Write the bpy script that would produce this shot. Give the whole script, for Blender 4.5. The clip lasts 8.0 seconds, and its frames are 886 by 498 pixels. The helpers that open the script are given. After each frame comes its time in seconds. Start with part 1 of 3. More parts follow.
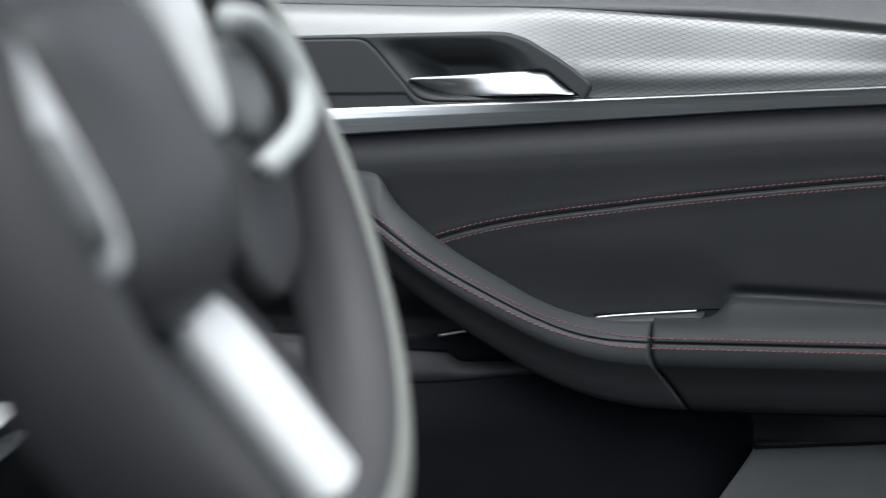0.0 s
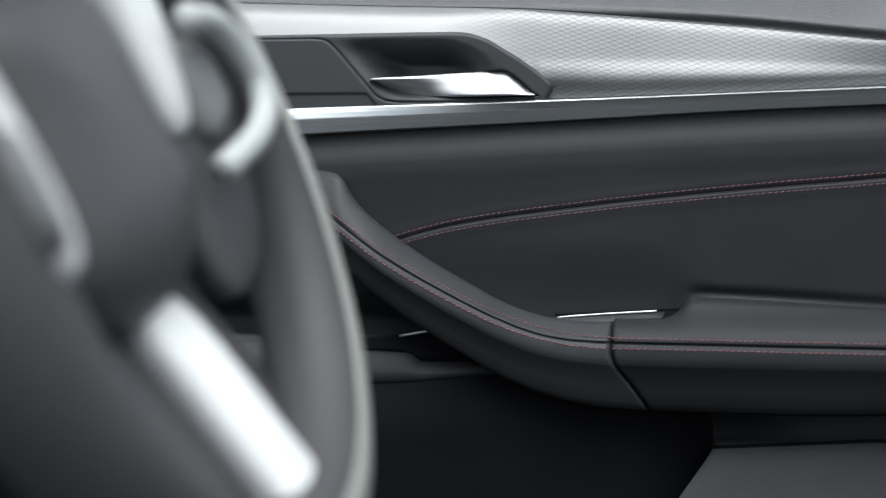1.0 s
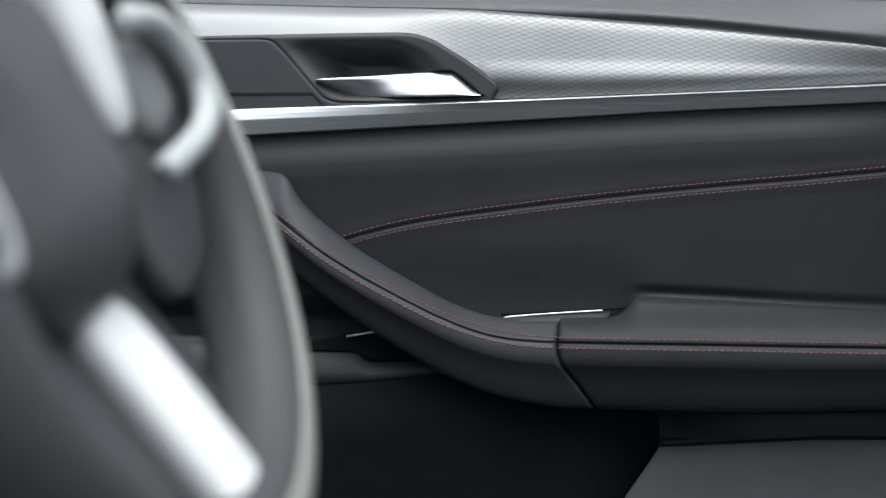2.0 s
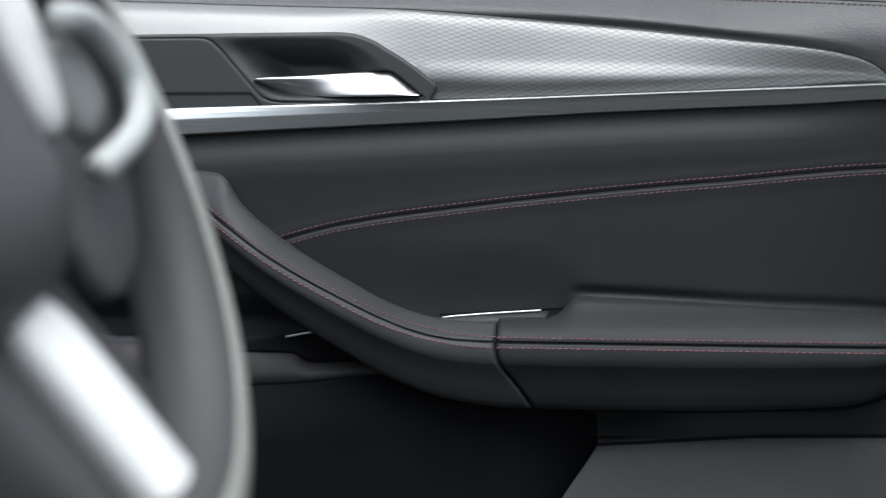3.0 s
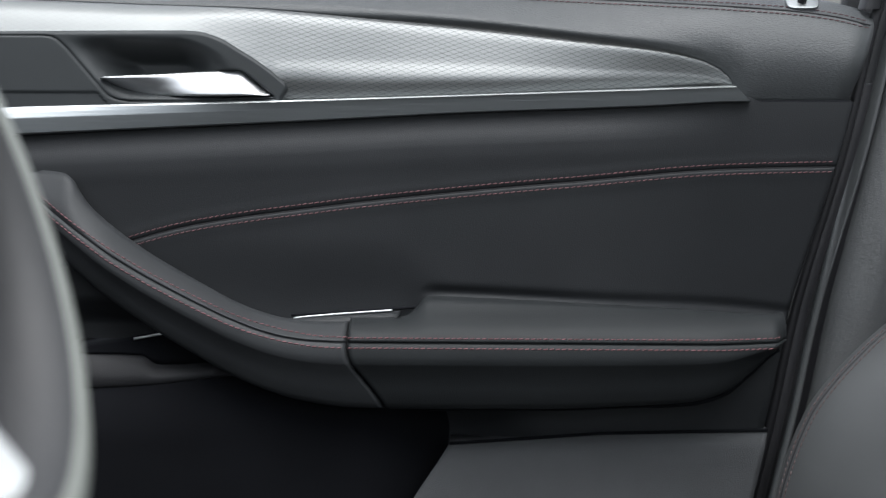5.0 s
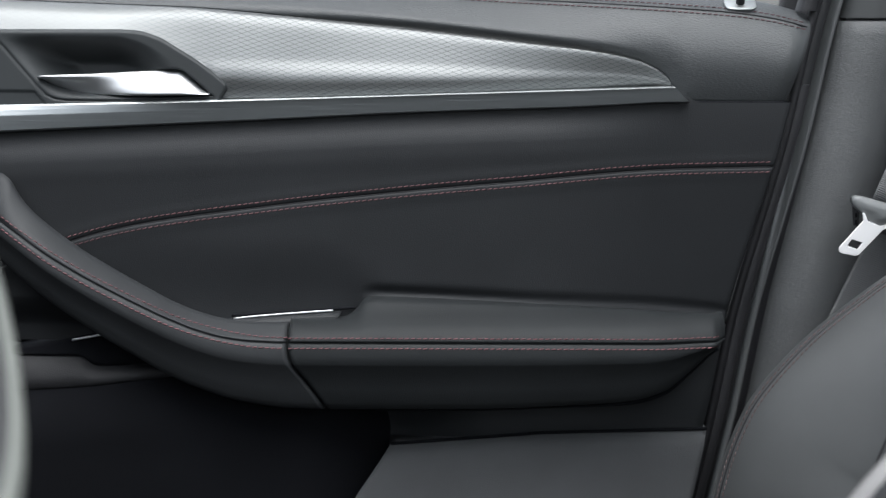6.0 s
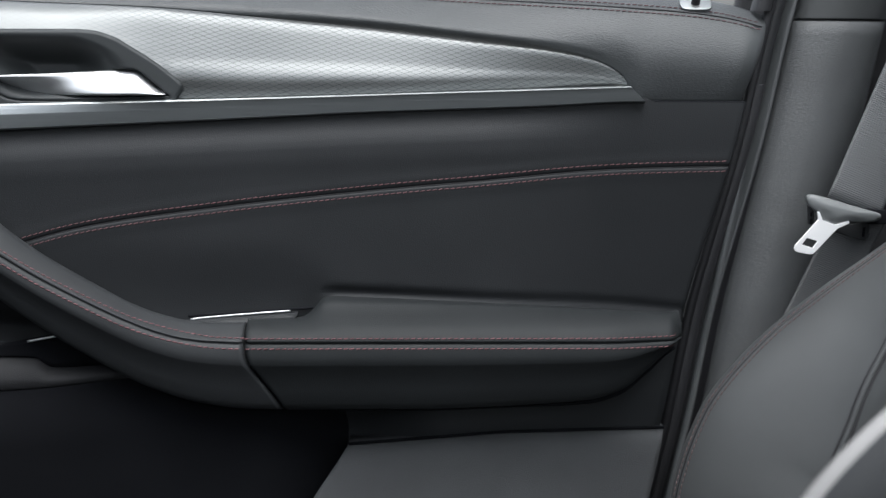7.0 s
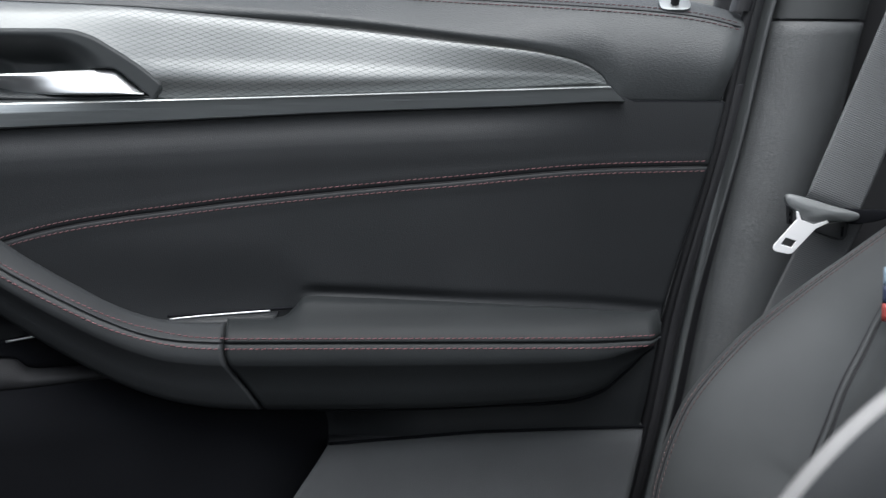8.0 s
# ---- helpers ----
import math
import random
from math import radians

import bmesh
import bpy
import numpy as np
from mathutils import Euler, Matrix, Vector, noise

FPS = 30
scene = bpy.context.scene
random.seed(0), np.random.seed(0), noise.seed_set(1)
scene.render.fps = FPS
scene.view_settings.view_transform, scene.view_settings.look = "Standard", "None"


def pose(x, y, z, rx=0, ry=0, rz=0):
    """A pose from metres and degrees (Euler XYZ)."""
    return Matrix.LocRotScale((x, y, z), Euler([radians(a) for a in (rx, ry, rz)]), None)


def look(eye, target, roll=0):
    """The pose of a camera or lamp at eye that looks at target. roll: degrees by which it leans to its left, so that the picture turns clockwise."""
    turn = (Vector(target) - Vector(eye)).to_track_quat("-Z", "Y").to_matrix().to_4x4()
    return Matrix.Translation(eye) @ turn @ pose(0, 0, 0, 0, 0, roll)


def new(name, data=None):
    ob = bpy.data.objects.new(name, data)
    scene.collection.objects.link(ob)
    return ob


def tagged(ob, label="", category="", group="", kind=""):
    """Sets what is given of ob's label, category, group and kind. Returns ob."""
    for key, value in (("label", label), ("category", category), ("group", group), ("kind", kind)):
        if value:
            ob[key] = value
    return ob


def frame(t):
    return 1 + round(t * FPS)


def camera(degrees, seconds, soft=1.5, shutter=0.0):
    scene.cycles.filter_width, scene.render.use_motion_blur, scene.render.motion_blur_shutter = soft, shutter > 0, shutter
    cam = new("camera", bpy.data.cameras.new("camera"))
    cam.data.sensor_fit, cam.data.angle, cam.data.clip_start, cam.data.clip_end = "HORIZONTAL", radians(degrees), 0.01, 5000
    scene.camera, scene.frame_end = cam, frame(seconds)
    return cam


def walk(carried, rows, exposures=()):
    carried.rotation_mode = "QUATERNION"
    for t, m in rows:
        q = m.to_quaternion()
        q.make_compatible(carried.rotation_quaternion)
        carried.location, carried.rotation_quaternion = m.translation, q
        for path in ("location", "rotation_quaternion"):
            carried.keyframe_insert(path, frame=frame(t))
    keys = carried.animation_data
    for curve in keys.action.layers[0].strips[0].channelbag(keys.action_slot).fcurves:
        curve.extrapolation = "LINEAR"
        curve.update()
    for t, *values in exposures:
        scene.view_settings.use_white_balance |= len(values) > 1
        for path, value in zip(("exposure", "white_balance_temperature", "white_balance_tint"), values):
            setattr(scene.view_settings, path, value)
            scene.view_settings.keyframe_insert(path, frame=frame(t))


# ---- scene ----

# ------------------------------------------------------------------ camera
cam = camera(32.39, 8.0, soft=1.32)
cam.data.dof.use_dof = True
cam.data.dof.focus_distance = 1.17
cam.data.dof.aperture_fstop = 3.1

ROWS = [
    (0, 0.0182, -1.2000, 0.6800, 11.734, -7.964, 0.991),
    (0.5, 0.0192, -1.2000, 0.6800, 11.220, -7.969, 0.889),
    (1, 0.0208, -1.2000, 0.6800, 10.415, -7.972, 0.776),
    (1.5, 0.0225, -1.2000, 0.6800, 9.501, -7.971, 0.782),
    (3, 0.0284, -1.2000, 0.6800, 6.483, -7.998, 0.428),
    (3.5, 0.0307, -1.2000, 0.6800, 5.211, -7.996, 0.233),
    (4, 0.0335, -1.2000, 0.6800, 3.763, -7.994, 0.137),
    (4.5, 0.0358, -1.2000, 0.6800, 2.600, -8.000, 0.000),
    (5, 0.0381, -1.2000, 0.6800, 1.390, -8.005, -0.109),
    (6.5, 0.0436, -1.2000, 0.6800, -1.438, -7.991, -0.367),
    (7, 0.0449, -1.2000, 0.6800, -2.101, -7.994, -0.355),
    (7.5, 0.0456, -1.2000, 0.6800, -2.479, -7.994, -0.414),
    (8, 0.0462, -1.2000, 0.6800, -2.795, -7.997, -0.422),
]
walk(cam, [(t, pose(x, y, z, 90 + pitch, roll, yaw)) for t, x, y, z, yaw, pitch, roll in ROWS],
     [(0.0, 1.50, 6180, 8.6), (8.0, 1.50, 6180, 8.6)])

# ------------------------------------------------------------------ light
world = bpy.data.worlds.new("sky")
scene.world = world
world.use_nodes = True
sky = world.node_tree.nodes.new("ShaderNodeTexSky")
sky.sky_type = "NISHITA"
sky.sun_disc = False
sky.sun_elevation = radians(74)
sky.sun_rotation = radians(200)
sky.dust_density = 4.0
sky.ozone_density = 0.6
back = world.node_tree.nodes["Background"]
back.inputs["Strength"].default_value = 0.125
veil = world.node_tree.nodes.new("ShaderNodeHueSaturation")
veil.inputs["Saturation"].default_value = 0.25
world.node_tree.links.new(sky.outputs["Color"], veil.inputs["Color"])
world.node_tree.links.new(veil.outputs["Color"], back.inputs["Color"])
sun = new("sun", bpy.data.lights.new("sun", "SUN"))
sun.data.energy = 1.1
sun.data.angle = radians(70)
sun.data.color = (1.0, 0.97, 0.93)
sun.matrix_world = look((0.8, -1.2, 3.6), (0.0, 0.0, 0.5))


# ------------------------------------------------------------------ materials
def material(name, color, rough=0.5, metal=0.0, grain=0.0, grain_scale=900.0, vary=0.12, vary_scale=14.0,
             coat=0.0, stretch=(1, 1, 1), spec=0.5, voronoi=False):
    """A surface with broad tonal variation, fine grain in its relief and gloss."""
    m = bpy.data.materials.new(name)
    m.use_nodes = True
    nt = m.node_tree
    b = nt.nodes["Principled BSDF"]
    tc = nt.nodes.new("ShaderNodeTexCoord")
    mp = nt.nodes.new("ShaderNodeMapping")
    mp.inputs["Scale"].default_value = stretch
    nt.links.new(tc.outputs["Object"], mp.inputs["Vector"])
    broad = nt.nodes.new("ShaderNodeTexNoise")
    broad.inputs["Scale"].default_value = vary_scale
    broad.inputs["Detail"].default_value = 5
    nt.links.new(mp.outputs["Vector"], broad.inputs["Vector"])
    ramp = nt.nodes.new("ShaderNodeMapRange")
    ramp.inputs["From Min"].default_value = 0.3
    ramp.inputs["From Max"].default_value = 0.7
    ramp.inputs["To Min"].default_value = 1.0 - vary
    ramp.inputs["To Max"].default_value = 1.0 + vary
    nt.links.new(broad.outputs["Fac"], ramp.inputs["Value"])
    mul = nt.nodes.new("ShaderNodeVectorMath")
    mul.operation = "SCALE"
    mul.inputs[0].default_value = color
    nt.links.new(ramp.outputs["Result"], mul.inputs["Scale"])
    nt.links.new(mul.outputs["Vector"], b.inputs["Base Color"])
    b.inputs["Metallic"].default_value = metal
    b.inputs["Specular IOR Level"].default_value = spec
    b.inputs["Coat Weight"].default_value = coat
    fine = nt.nodes.new("ShaderNodeTexVoronoi" if voronoi else "ShaderNodeTexNoise")
    fine.inputs["Scale"].default_value = grain_scale
    nt.links.new(mp.outputs["Vector"], fine.inputs["Vector"])
    fine_out = fine.outputs["Distance"] if voronoi else fine.outputs["Fac"]
    rr = nt.nodes.new("ShaderNodeMapRange")
    rr.inputs["To Min"].default_value = max(0.02, rough - 0.06)
    rr.inputs["To Max"].default_value = min(1.0, rough + 0.06)
    nt.links.new(broad.outputs["Fac"], rr.inputs["Value"])
    nt.links.new(rr.outputs["Result"], b.inputs["Roughness"])
    if grain:
        bump = nt.nodes.new("ShaderNodeBump")
        bump.inputs["Strength"].default_value = grain
        bump.inputs["Distance"].default_value = 0.0008 if grain < 0.9 else 0.0017
        nt.links.new(fine_out, bump.inputs["Height"])
        nt.links.new(bump.outputs["Normal"], b.inputs["Normal"])
    return m


LEATHER = material("smooth leather", (0.0141, 0.0155, 0.0172), 0.55, grain=0.22, grain_scale=1300, spec=0.36)
# same leather with less gloss, dulling the light on the armrest
PADSKIN = material("armrest pad leather", (0.0142, 0.0162, 0.0174), 0.60, grain=0.22, grain_scale=1300, spec=0.25)
# same leather brightened: light on the pull handle is put into the colour
TONEDSKIN = material("leather toned for light", (0.0235, 0.0256, 0.0276), 0.56, grain=0.2, grain_scale=1500, spec=0.33)
GRAINED = material("grained leather", (0.0458, 0.0496, 0.0514), 0.46, grain=0.5, grain_scale=1200, stretch=(0.32, 1, 1.3))
PILLAR = material("grained plastic", (0.093, 0.0975, 0.0995), 0.42, grain=0.75, grain_scale=1250, stretch=(0.30, 0.8, 1.5))
SEAT = material("seat leather", (0.0525, 0.0555, 0.0565), 0.48, grain=0.2, grain_scale=1500)
TRIMDARK = material("dark grey paint", (0.030, 0.030, 0.033), 0.5)
PLASTIC = material("black plastic", (0.019, 0.020, 0.022), 0.48, grain=0.12, grain_scale=1800)
SATIN = material("satin black plastic", (0.0225, 0.0260, 0.0275), 0.6, grain=0.15, grain_scale=1600)
DARK = material("dark plastic", (0.0095, 0.0097, 0.0115), 0.6, grain=0.3, grain_scale=1400)
CARPET = material("lower door lining", (0.073, 0.0765, 0.0805), 0.7, grain=0.8, grain_scale=1600)
# near-black with little gloss: footwell shade is put into the colour
VOID = material("black lining and painted shade", (0.0080, 0.0085, 0.0103), 0.9, spec=0.08)
SEATTHREAD = material("brown red thread", (0.092, 0.060, 0.059), 0.75, vary=0.3, vary_scale=500)
RUBBER = material("rubber seal", (0.012, 0.012, 0.014), 0.5, grain=0.2)
TRIMGREY = material("grey weather strip", (0.092, 0.098, 0.100), 0.40, grain=0.2)
CHROME = material("satin chrome", (0.68, 0.69, 0.70), 0.46, 1.0, vary=0.03)
BRUSHED = material("brushed aluminium", (0.300, 0.318, 0.323), 0.38, 1.0, grain=0.10, grain_scale=900, stretch=(0.02, 1, 1), vary=0.05)
SILVER = material("silver spoke paint", (0.64, 0.66, 0.655), 0.40, 0.0, vary=0.03)
SATINTRIM = material("satin grey spoke paint", (0.36, 0.385, 0.38), 0.45, 0.0, vary=0.04)
STEEL = material("tongue steel", (0.90, 0.90, 0.90), 0.42, 0.2, vary=0.03)
THREAD = material("red thread", (0.138, 0.055, 0.062), 0.75, vary=0.3, vary_scale=500)
FADED = material("dull red thread", (0.090, 0.040, 0.045), 0.75, vary=0.3, vary_scale=500)
LATCH = material("grey plastic", (0.155, 0.163, 0.164), 0.42, grain=0.15)
# pale tone for a highlight painted along the steering wheel rim
RIMGLINT = material("painted rim highlight", (0.245, 0.258, 0.235), 0.45, grain=0.2)
CRESTBEAD = material("pale grey crest bead", (0.27, 0.265, 0.262), 0.45)
RIMSKIN = material("rim leather", (0.043, 0.0435, 0.045), 0.58, grain=0.3, grain_scale=900, spec=0.35)
WHEELSKIN = material("wheel leather", (0.048, 0.049, 0.051), 0.5, grain=0.3, grain_scale=900)
SHELL = material("cabin lining", (0.22, 0.22, 0.22), 0.8, grain=0.3)
CONCRETE = material("concrete", (0.30, 0.30, 0.29), 0.85, vary_scale=2.0, grain=0.5, grain_scale=120)
BLUE_L = material("light blue thread", (0.27, 0.36, 0.45), 0.6)
BLUE_D = material("dark blue thread", (0.03, 0.042, 0.085), 0.6)
RED = material("red label thread", (0.32, 0.05, 0.042), 0.6)


def webbing_material():
    """Woven belt: fine ribs across its width."""
    m = material("belt webbing", (0.112, 0.117, 0.120), 0.5, vary=0.08)
    nt = m.node_tree
    b = nt.nodes["Principled BSDF"]
    tc = nt.nodes.new("ShaderNodeTexCoord")
    wave = nt.nodes.new("ShaderNodeTexWave")
    wave.bands_direction = "Y"
    wave.inputs["Scale"].default_value = 190
    nt.links.new(tc.outputs["UV"], wave.inputs["Vector"])
    bump = nt.nodes.new("ShaderNodeBump")
    bump.inputs["Strength"].default_value = 0.7
    bump.inputs["Distance"].default_value = 0.0007
    nt.links.new(wave.outputs["Fac"], bump.inputs["Height"])
    nt.links.new(bump.outputs["Normal"], b.inputs["Normal"])
    return m


def decor_material():
    """Silver trim with an embossed net of dark diamonds, 9 mm by 3.4 mm."""
    m = bpy.data.materials.new("diamond silver trim")
    m.use_nodes = True
    nt = m.node_tree
    b = nt.nodes["Principled BSDF"]
    tc = nt.nodes.new("ShaderNodeTexCoord")
    sep = nt.nodes.new("ShaderNodeSeparateXYZ")
    nt.links.new(tc.outputs["Object"], sep.inputs["Vector"])

    def math_node(op, a, c=None):
        n = nt.nodes.new("ShaderNodeMath")
        n.operation = op
        for i, v in enumerate((a, c)):
            if v is None:
                continue
            if isinstance(v, (int, float)):
                n.inputs[i].default_value = v
            else:
                nt.links.new(v, n.inputs[i])
        return n.outputs[0]

    u = math_node("MULTIPLY", sep.outputs["X"], 1 / 0.0090)
    w = math_node("MULTIPLY", math_node("ADD", sep.outputs["Z"], math_node("MULTIPLY", sep.outputs["X"], 0.07)), 1 / 0.0034)
    lines = []
    for op in ("ADD", "SUBTRACT"):
        f = math_node("FRACT", math_node(op, u, w))
        d = math_node("ABSOLUTE", math_node("SUBTRACT", f, 0.5))
        lines.append(math_node("GREATER_THAN", d, 0.458))
    net = math_node("MAXIMUM", lines[0], lines[1])
    # net fades out towards the left, painting the glare that washes it out
    glare_fade = nt.nodes.new("ShaderNodeMapRange")
    glare_fade.inputs["From Min"].default_value = -0.20
    glare_fade.inputs["From Max"].default_value = -0.10
    glare_fade.inputs["To Min"].default_value = 0.12
    nt.links.new(sep.outputs["X"], glare_fade.inputs["Value"])
    net = math_node("MULTIPLY", net, glare_fade.outputs["Result"])
    mix = nt.nodes.new("ShaderNodeMix")
    mix.data_type = "RGBA"
    mix.inputs["A"].default_value = (0.170, 0.178, 0.177, 1)
    mix.inputs["B"].default_value = (0.058, 0.061, 0.062, 1)
    nt.links.new(net, mix.inputs["Factor"])
    nt.links.new(mix.outputs["Result"], b.inputs["Base Color"])
    b.inputs["Metallic"].default_value = 0.65
    b.inputs["Roughness"].default_value = 0.43
    b.inputs["Coat Weight"].default_value = 0.2
    b.inputs["Coat Roughness"].default_value = 0.38
    bump = nt.nodes.new("ShaderNodeBump")
    bump.inputs["Strength"].default_value = 0.5
    bump.inputs["Distance"].default_value = 0.0004
    bump.invert = True
    nt.links.new(net, bump.inputs["Height"])
    nt.links.new(bump.outputs["Normal"], b.inputs["Normal"])
    return m


WEBBING = webbing_material()
DECOR = decor_material()


# ------------------------------------------------------------------ helpers
def curve(*pts):
    """A smooth function through a few (x, value) stations."""
    xs = [p[0] for p in pts]
    vs = [p[1] for p in pts]
    n = len(xs)
    sl = [(vs[i + 1] - vs[i]) / (xs[i + 1] - xs[i]) for i in range(n - 1)]
    tg = [sl[0]] + [0.0 if sl[i - 1] * sl[i] <= 0 else 2 * sl[i - 1] * sl[i] / (sl[i - 1] + sl[i]) for i in range(1, n - 1)] + [sl[-1]]

    def at(x):
        if x <= xs[0]:
            return vs[0] + (x - xs[0]) * tg[0]
        if x >= xs[-1]:
            return vs[-1] + (x - xs[-1]) * tg[-1]
        i = max(j for j in range(n - 1) if xs[j] <= x)
        h = xs[i + 1] - xs[i]
        t = (x - xs[i]) / h
        return ((1 + 2 * t) * (1 - t) ** 2 * vs[i] + t * (1 - t) ** 2 * h * tg[i]
                + t * t * (3 - 2 * t) * vs[i + 1] + t * t * (t - 1) * h * tg[i + 1])
    return at


def lerp(a, b, t):
    return a + (b - a) * t


def smooth(a, b, x):
    t = min(1.0, max(0.0, (x - a) / (b - a)))
    return t * t * (3 - 2 * t)


def thing(name, base, label, category, group="", kind=""):
    ob = new(name)
    ob.location = base
    ob.empty_display_size = 0.02
    return tagged(ob, label, category, group, kind)


def part(name, bm, mat, parent=None, label="", shade=True, thick=0.0, bevel=0.0, kind=""):
    """One mesh object in world coordinates, under a thing or under a part."""
    me = bpy.data.meshes.new(name)
    bmesh.ops.recalc_face_normals(bm, faces=bm.faces) if len(bm.faces) < 60000 else None
    bm.to_mesh(me)
    bm.free()
    me.materials.append(mat)
    if shade:
        for p in me.polygons:
            p.use_smooth = True
    ob = new(name, me)
    if parent is not None:
        ob.parent = parent
        ob.matrix_parent_inverse = Matrix.Translation(-parent.location) if parent.type == "EMPTY" else Matrix()
    if thick:
        sol = ob.modifiers.new("thickness", "SOLIDIFY")
        sol.thickness = thick
        sol.offset = 0
    if bevel:
        bv = ob.modifiers.new("edge", "BEVEL")
        bv.width = bevel
        bv.segments = 3
        bv.limit_method = "ANGLE"
    if label:
        ob["label"] = label
    if kind:
        ob["kind"] = kind
    return ob


def sheet(rows, close=False, caps=False):
    """A skin over rows of points."""
    bm = bmesh.new()
    vs = [[bm.verts.new(p) for p in r] for r in rows]
    m = len(rows[0])
    for a, b in zip(vs, vs[1:]):
        for j in range(m if close else m - 1):
            k = (j + 1) % m
            bm.faces.new((a[j], b[j], b[k], a[k]))
    if caps:
        bm.faces.new(vs[0])
        bm.faces.new(list(reversed(vs[-1])))
    return bm


def tube(path, radius, sides=8, squash=1.0):
    """A round bead along a path of points."""
    rows = []
    for i, p in enumerate(path):
        a, b = Vector(path[max(0, i - 1)]), Vector(path[min(len(path) - 1, i + 1)])
        d = (b - a).normalized()
        s = d.cross(Vector((0, 1, 0)))
        s = s.normalized() if s.length > 1e-5 else Vector((1, 0, 0))
        n = s.cross(d)
        r = radius(i / (len(path) - 1)) if callable(radius) else radius
        rows.append([Vector(p) + s * (math.cos(k * math.tau / sides) * r) + n * (math.sin(k * math.tau / sides) * r * squash) for k in range(sides)])
    return sheet(rows, close=True, caps=True)


def box(bm, x0, x1, y0, y1, z0, z1):
    v = [bm.verts.new(p) for p in ((x0, y0, z0), (x1, y0, z0), (x1, y1, z0), (x0, y1, z0), (x0, y0, z1), (x1, y0, z1), (x1, y1, z1), (x0, y1, z1))]
    for f in ((0, 3, 2, 1), (4, 5, 6, 7), (0, 1, 5, 4), (1, 2, 6, 5), (2, 3, 7, 6), (3, 0, 4, 7)):
        bm.faces.new([v[i] for i in f])
    return bm


def block(*dims):
    return box(bmesh.new(), *dims)


def plate(outline, place, depth):
    """A flat outline (u, v) given thickness; place(u, v, w) puts it in the world."""
    bm = bmesh.new()
    a = [bm.verts.new(place(u, v, 0)) for u, v in outline]
    b = [bm.verts.new(place(u, v, depth)) for u, v in outline]
    bm.faces.new(a)
    bm.faces.new(list(reversed(b)))
    for i in range(len(a)):
        j = (i + 1) % len(a)
        bm.faces.new((a[i], b[i], b[j], a[j]))
    return bm


def stitches(path, normal, length=0.0038, pitch=0.0046, slant=0.14, size=0.00055):
    """A row of short thread stitches along a path(s), s in metres; normal(p) lifts them off the skin."""
    bm = bmesh.new()
    pts = [Vector(p) for p in path]
    run, s, i = 0.0, 0.0, 0
    marks = []
    for a, b in zip(pts, pts[1:]):
        l = (b - a).length
        while run + l >= s:
            marks.append((a.lerp(b, (s - run) / l), (b - a).normalized()))
            s += pitch
        run += l
    for p, d in marks:
        n = normal(p)
        c = n.cross(d).normalized()
        d2 = (d + c * slant).normalized()
        ends = []
        for k, f in ((-0.5, 0.35), (-0.28, 1.0), (0.28, 1.0), (0.5, 0.35)):
            q = p + d2 * (k * length)
            lift = n * (size * f)
            ends.append([bm.verts.new(q + c * (size * f)), bm.verts.new(q + lift), bm.verts.new(q - c * (size * f)), bm.verts.new(q - lift)])
        for e, f in zip(ends, ends[1:]):
            for j in range(4):
                bm.faces.new((e[j], f[j], f[(j + 1) % 4], e[(j + 1) % 4]))
        bm.faces.new(ends[0])
        bm.faces.new(list(reversed(ends[-1])))
    return bm


def span(a, b, n):
    return [a + (b - a) * i / (n - 1) for i in range(n)]


# ------------------------------------------------------------------ cabin shell
FRONT = -0.66
part("ground", block(-40, 40, -40, 40, -0.6, -0.4), CONCRETE, shade=False, kind="structure")
part("floor", block(-1.3, 1.6, -1.55, 0.12, -0.06, 0.0), DARK, shade=False, kind="structure")
part("wall_far_front", block(-1.35, FRONT, 0.03, 0.12, 0.0, 0.70), DARK, shade=False, kind="structure")
part("wall_near", block(-1.3, 1.6, -1.62, -1.55, 0.0, 0.62), SHELL, shade=False, kind="structure")
part("wall_rear", block(1.6, 1.68, -1.55, 0.12, 0.0, 0.75), SHELL, shade=False, kind="structure")
part("wall_front", block(-1.38, -1.3, -1.55, 0.12, 0.0, 0.72), DARK, shade=False, kind="structure")
# unseen block added to keep side light off the lower door
part("unseen_light_block", block(-0.60, 0.75, -0.90, -0.72, 0.0, 0.47), DARK, shade=False, bevel=0.03, kind="structure")
# unseen roof; its opening is sized to shape the light from above
roof = bmesh.new()
box(roof, -0.75, 1.7, -1.55, -1.25, 1.18, 1.22)
box(roof, -0.75, 1.7, -0.05, 0.06, 1.18, 1.22)
box(roof, 0.75, 1.7, -1.25, -0.05, 1.18, 1.22)
part("ceiling", roof, SHELL, shade=False, kind="structure")

# ------------------------------------------------------------------ front door
door = thing("car_door", (0.0, 0.04, 0.18), "closed black leather car door with silver trim and red stitching", "car door")

z_strip_top = curve((-0.66, 0.614), (-0.330, 0.624), (-0.115, 0.630), (0.118, 0.638), (0.231, 0.642), (0.26, 0.643))
z_strip_low = curve((-0.66, 0.585), (-0.313, 0.603), (-0.097, 0.614), (0.033, 0.621), (0.161, 0.626), (0.243, 0.630), (0.36, 0.630))
z_decor = curve((-0.66, 0.716), (-0.361, 0.707), (-0.229, 0.702), (-0.140, 0.699), (-0.054, 0.692), (0.032, 0.684), (0.117, 0.674), (0.176, 0.667), (0.205, 0.661), (0.219, 0.655), (0.228, 0.648), (0.233, 0.6425))
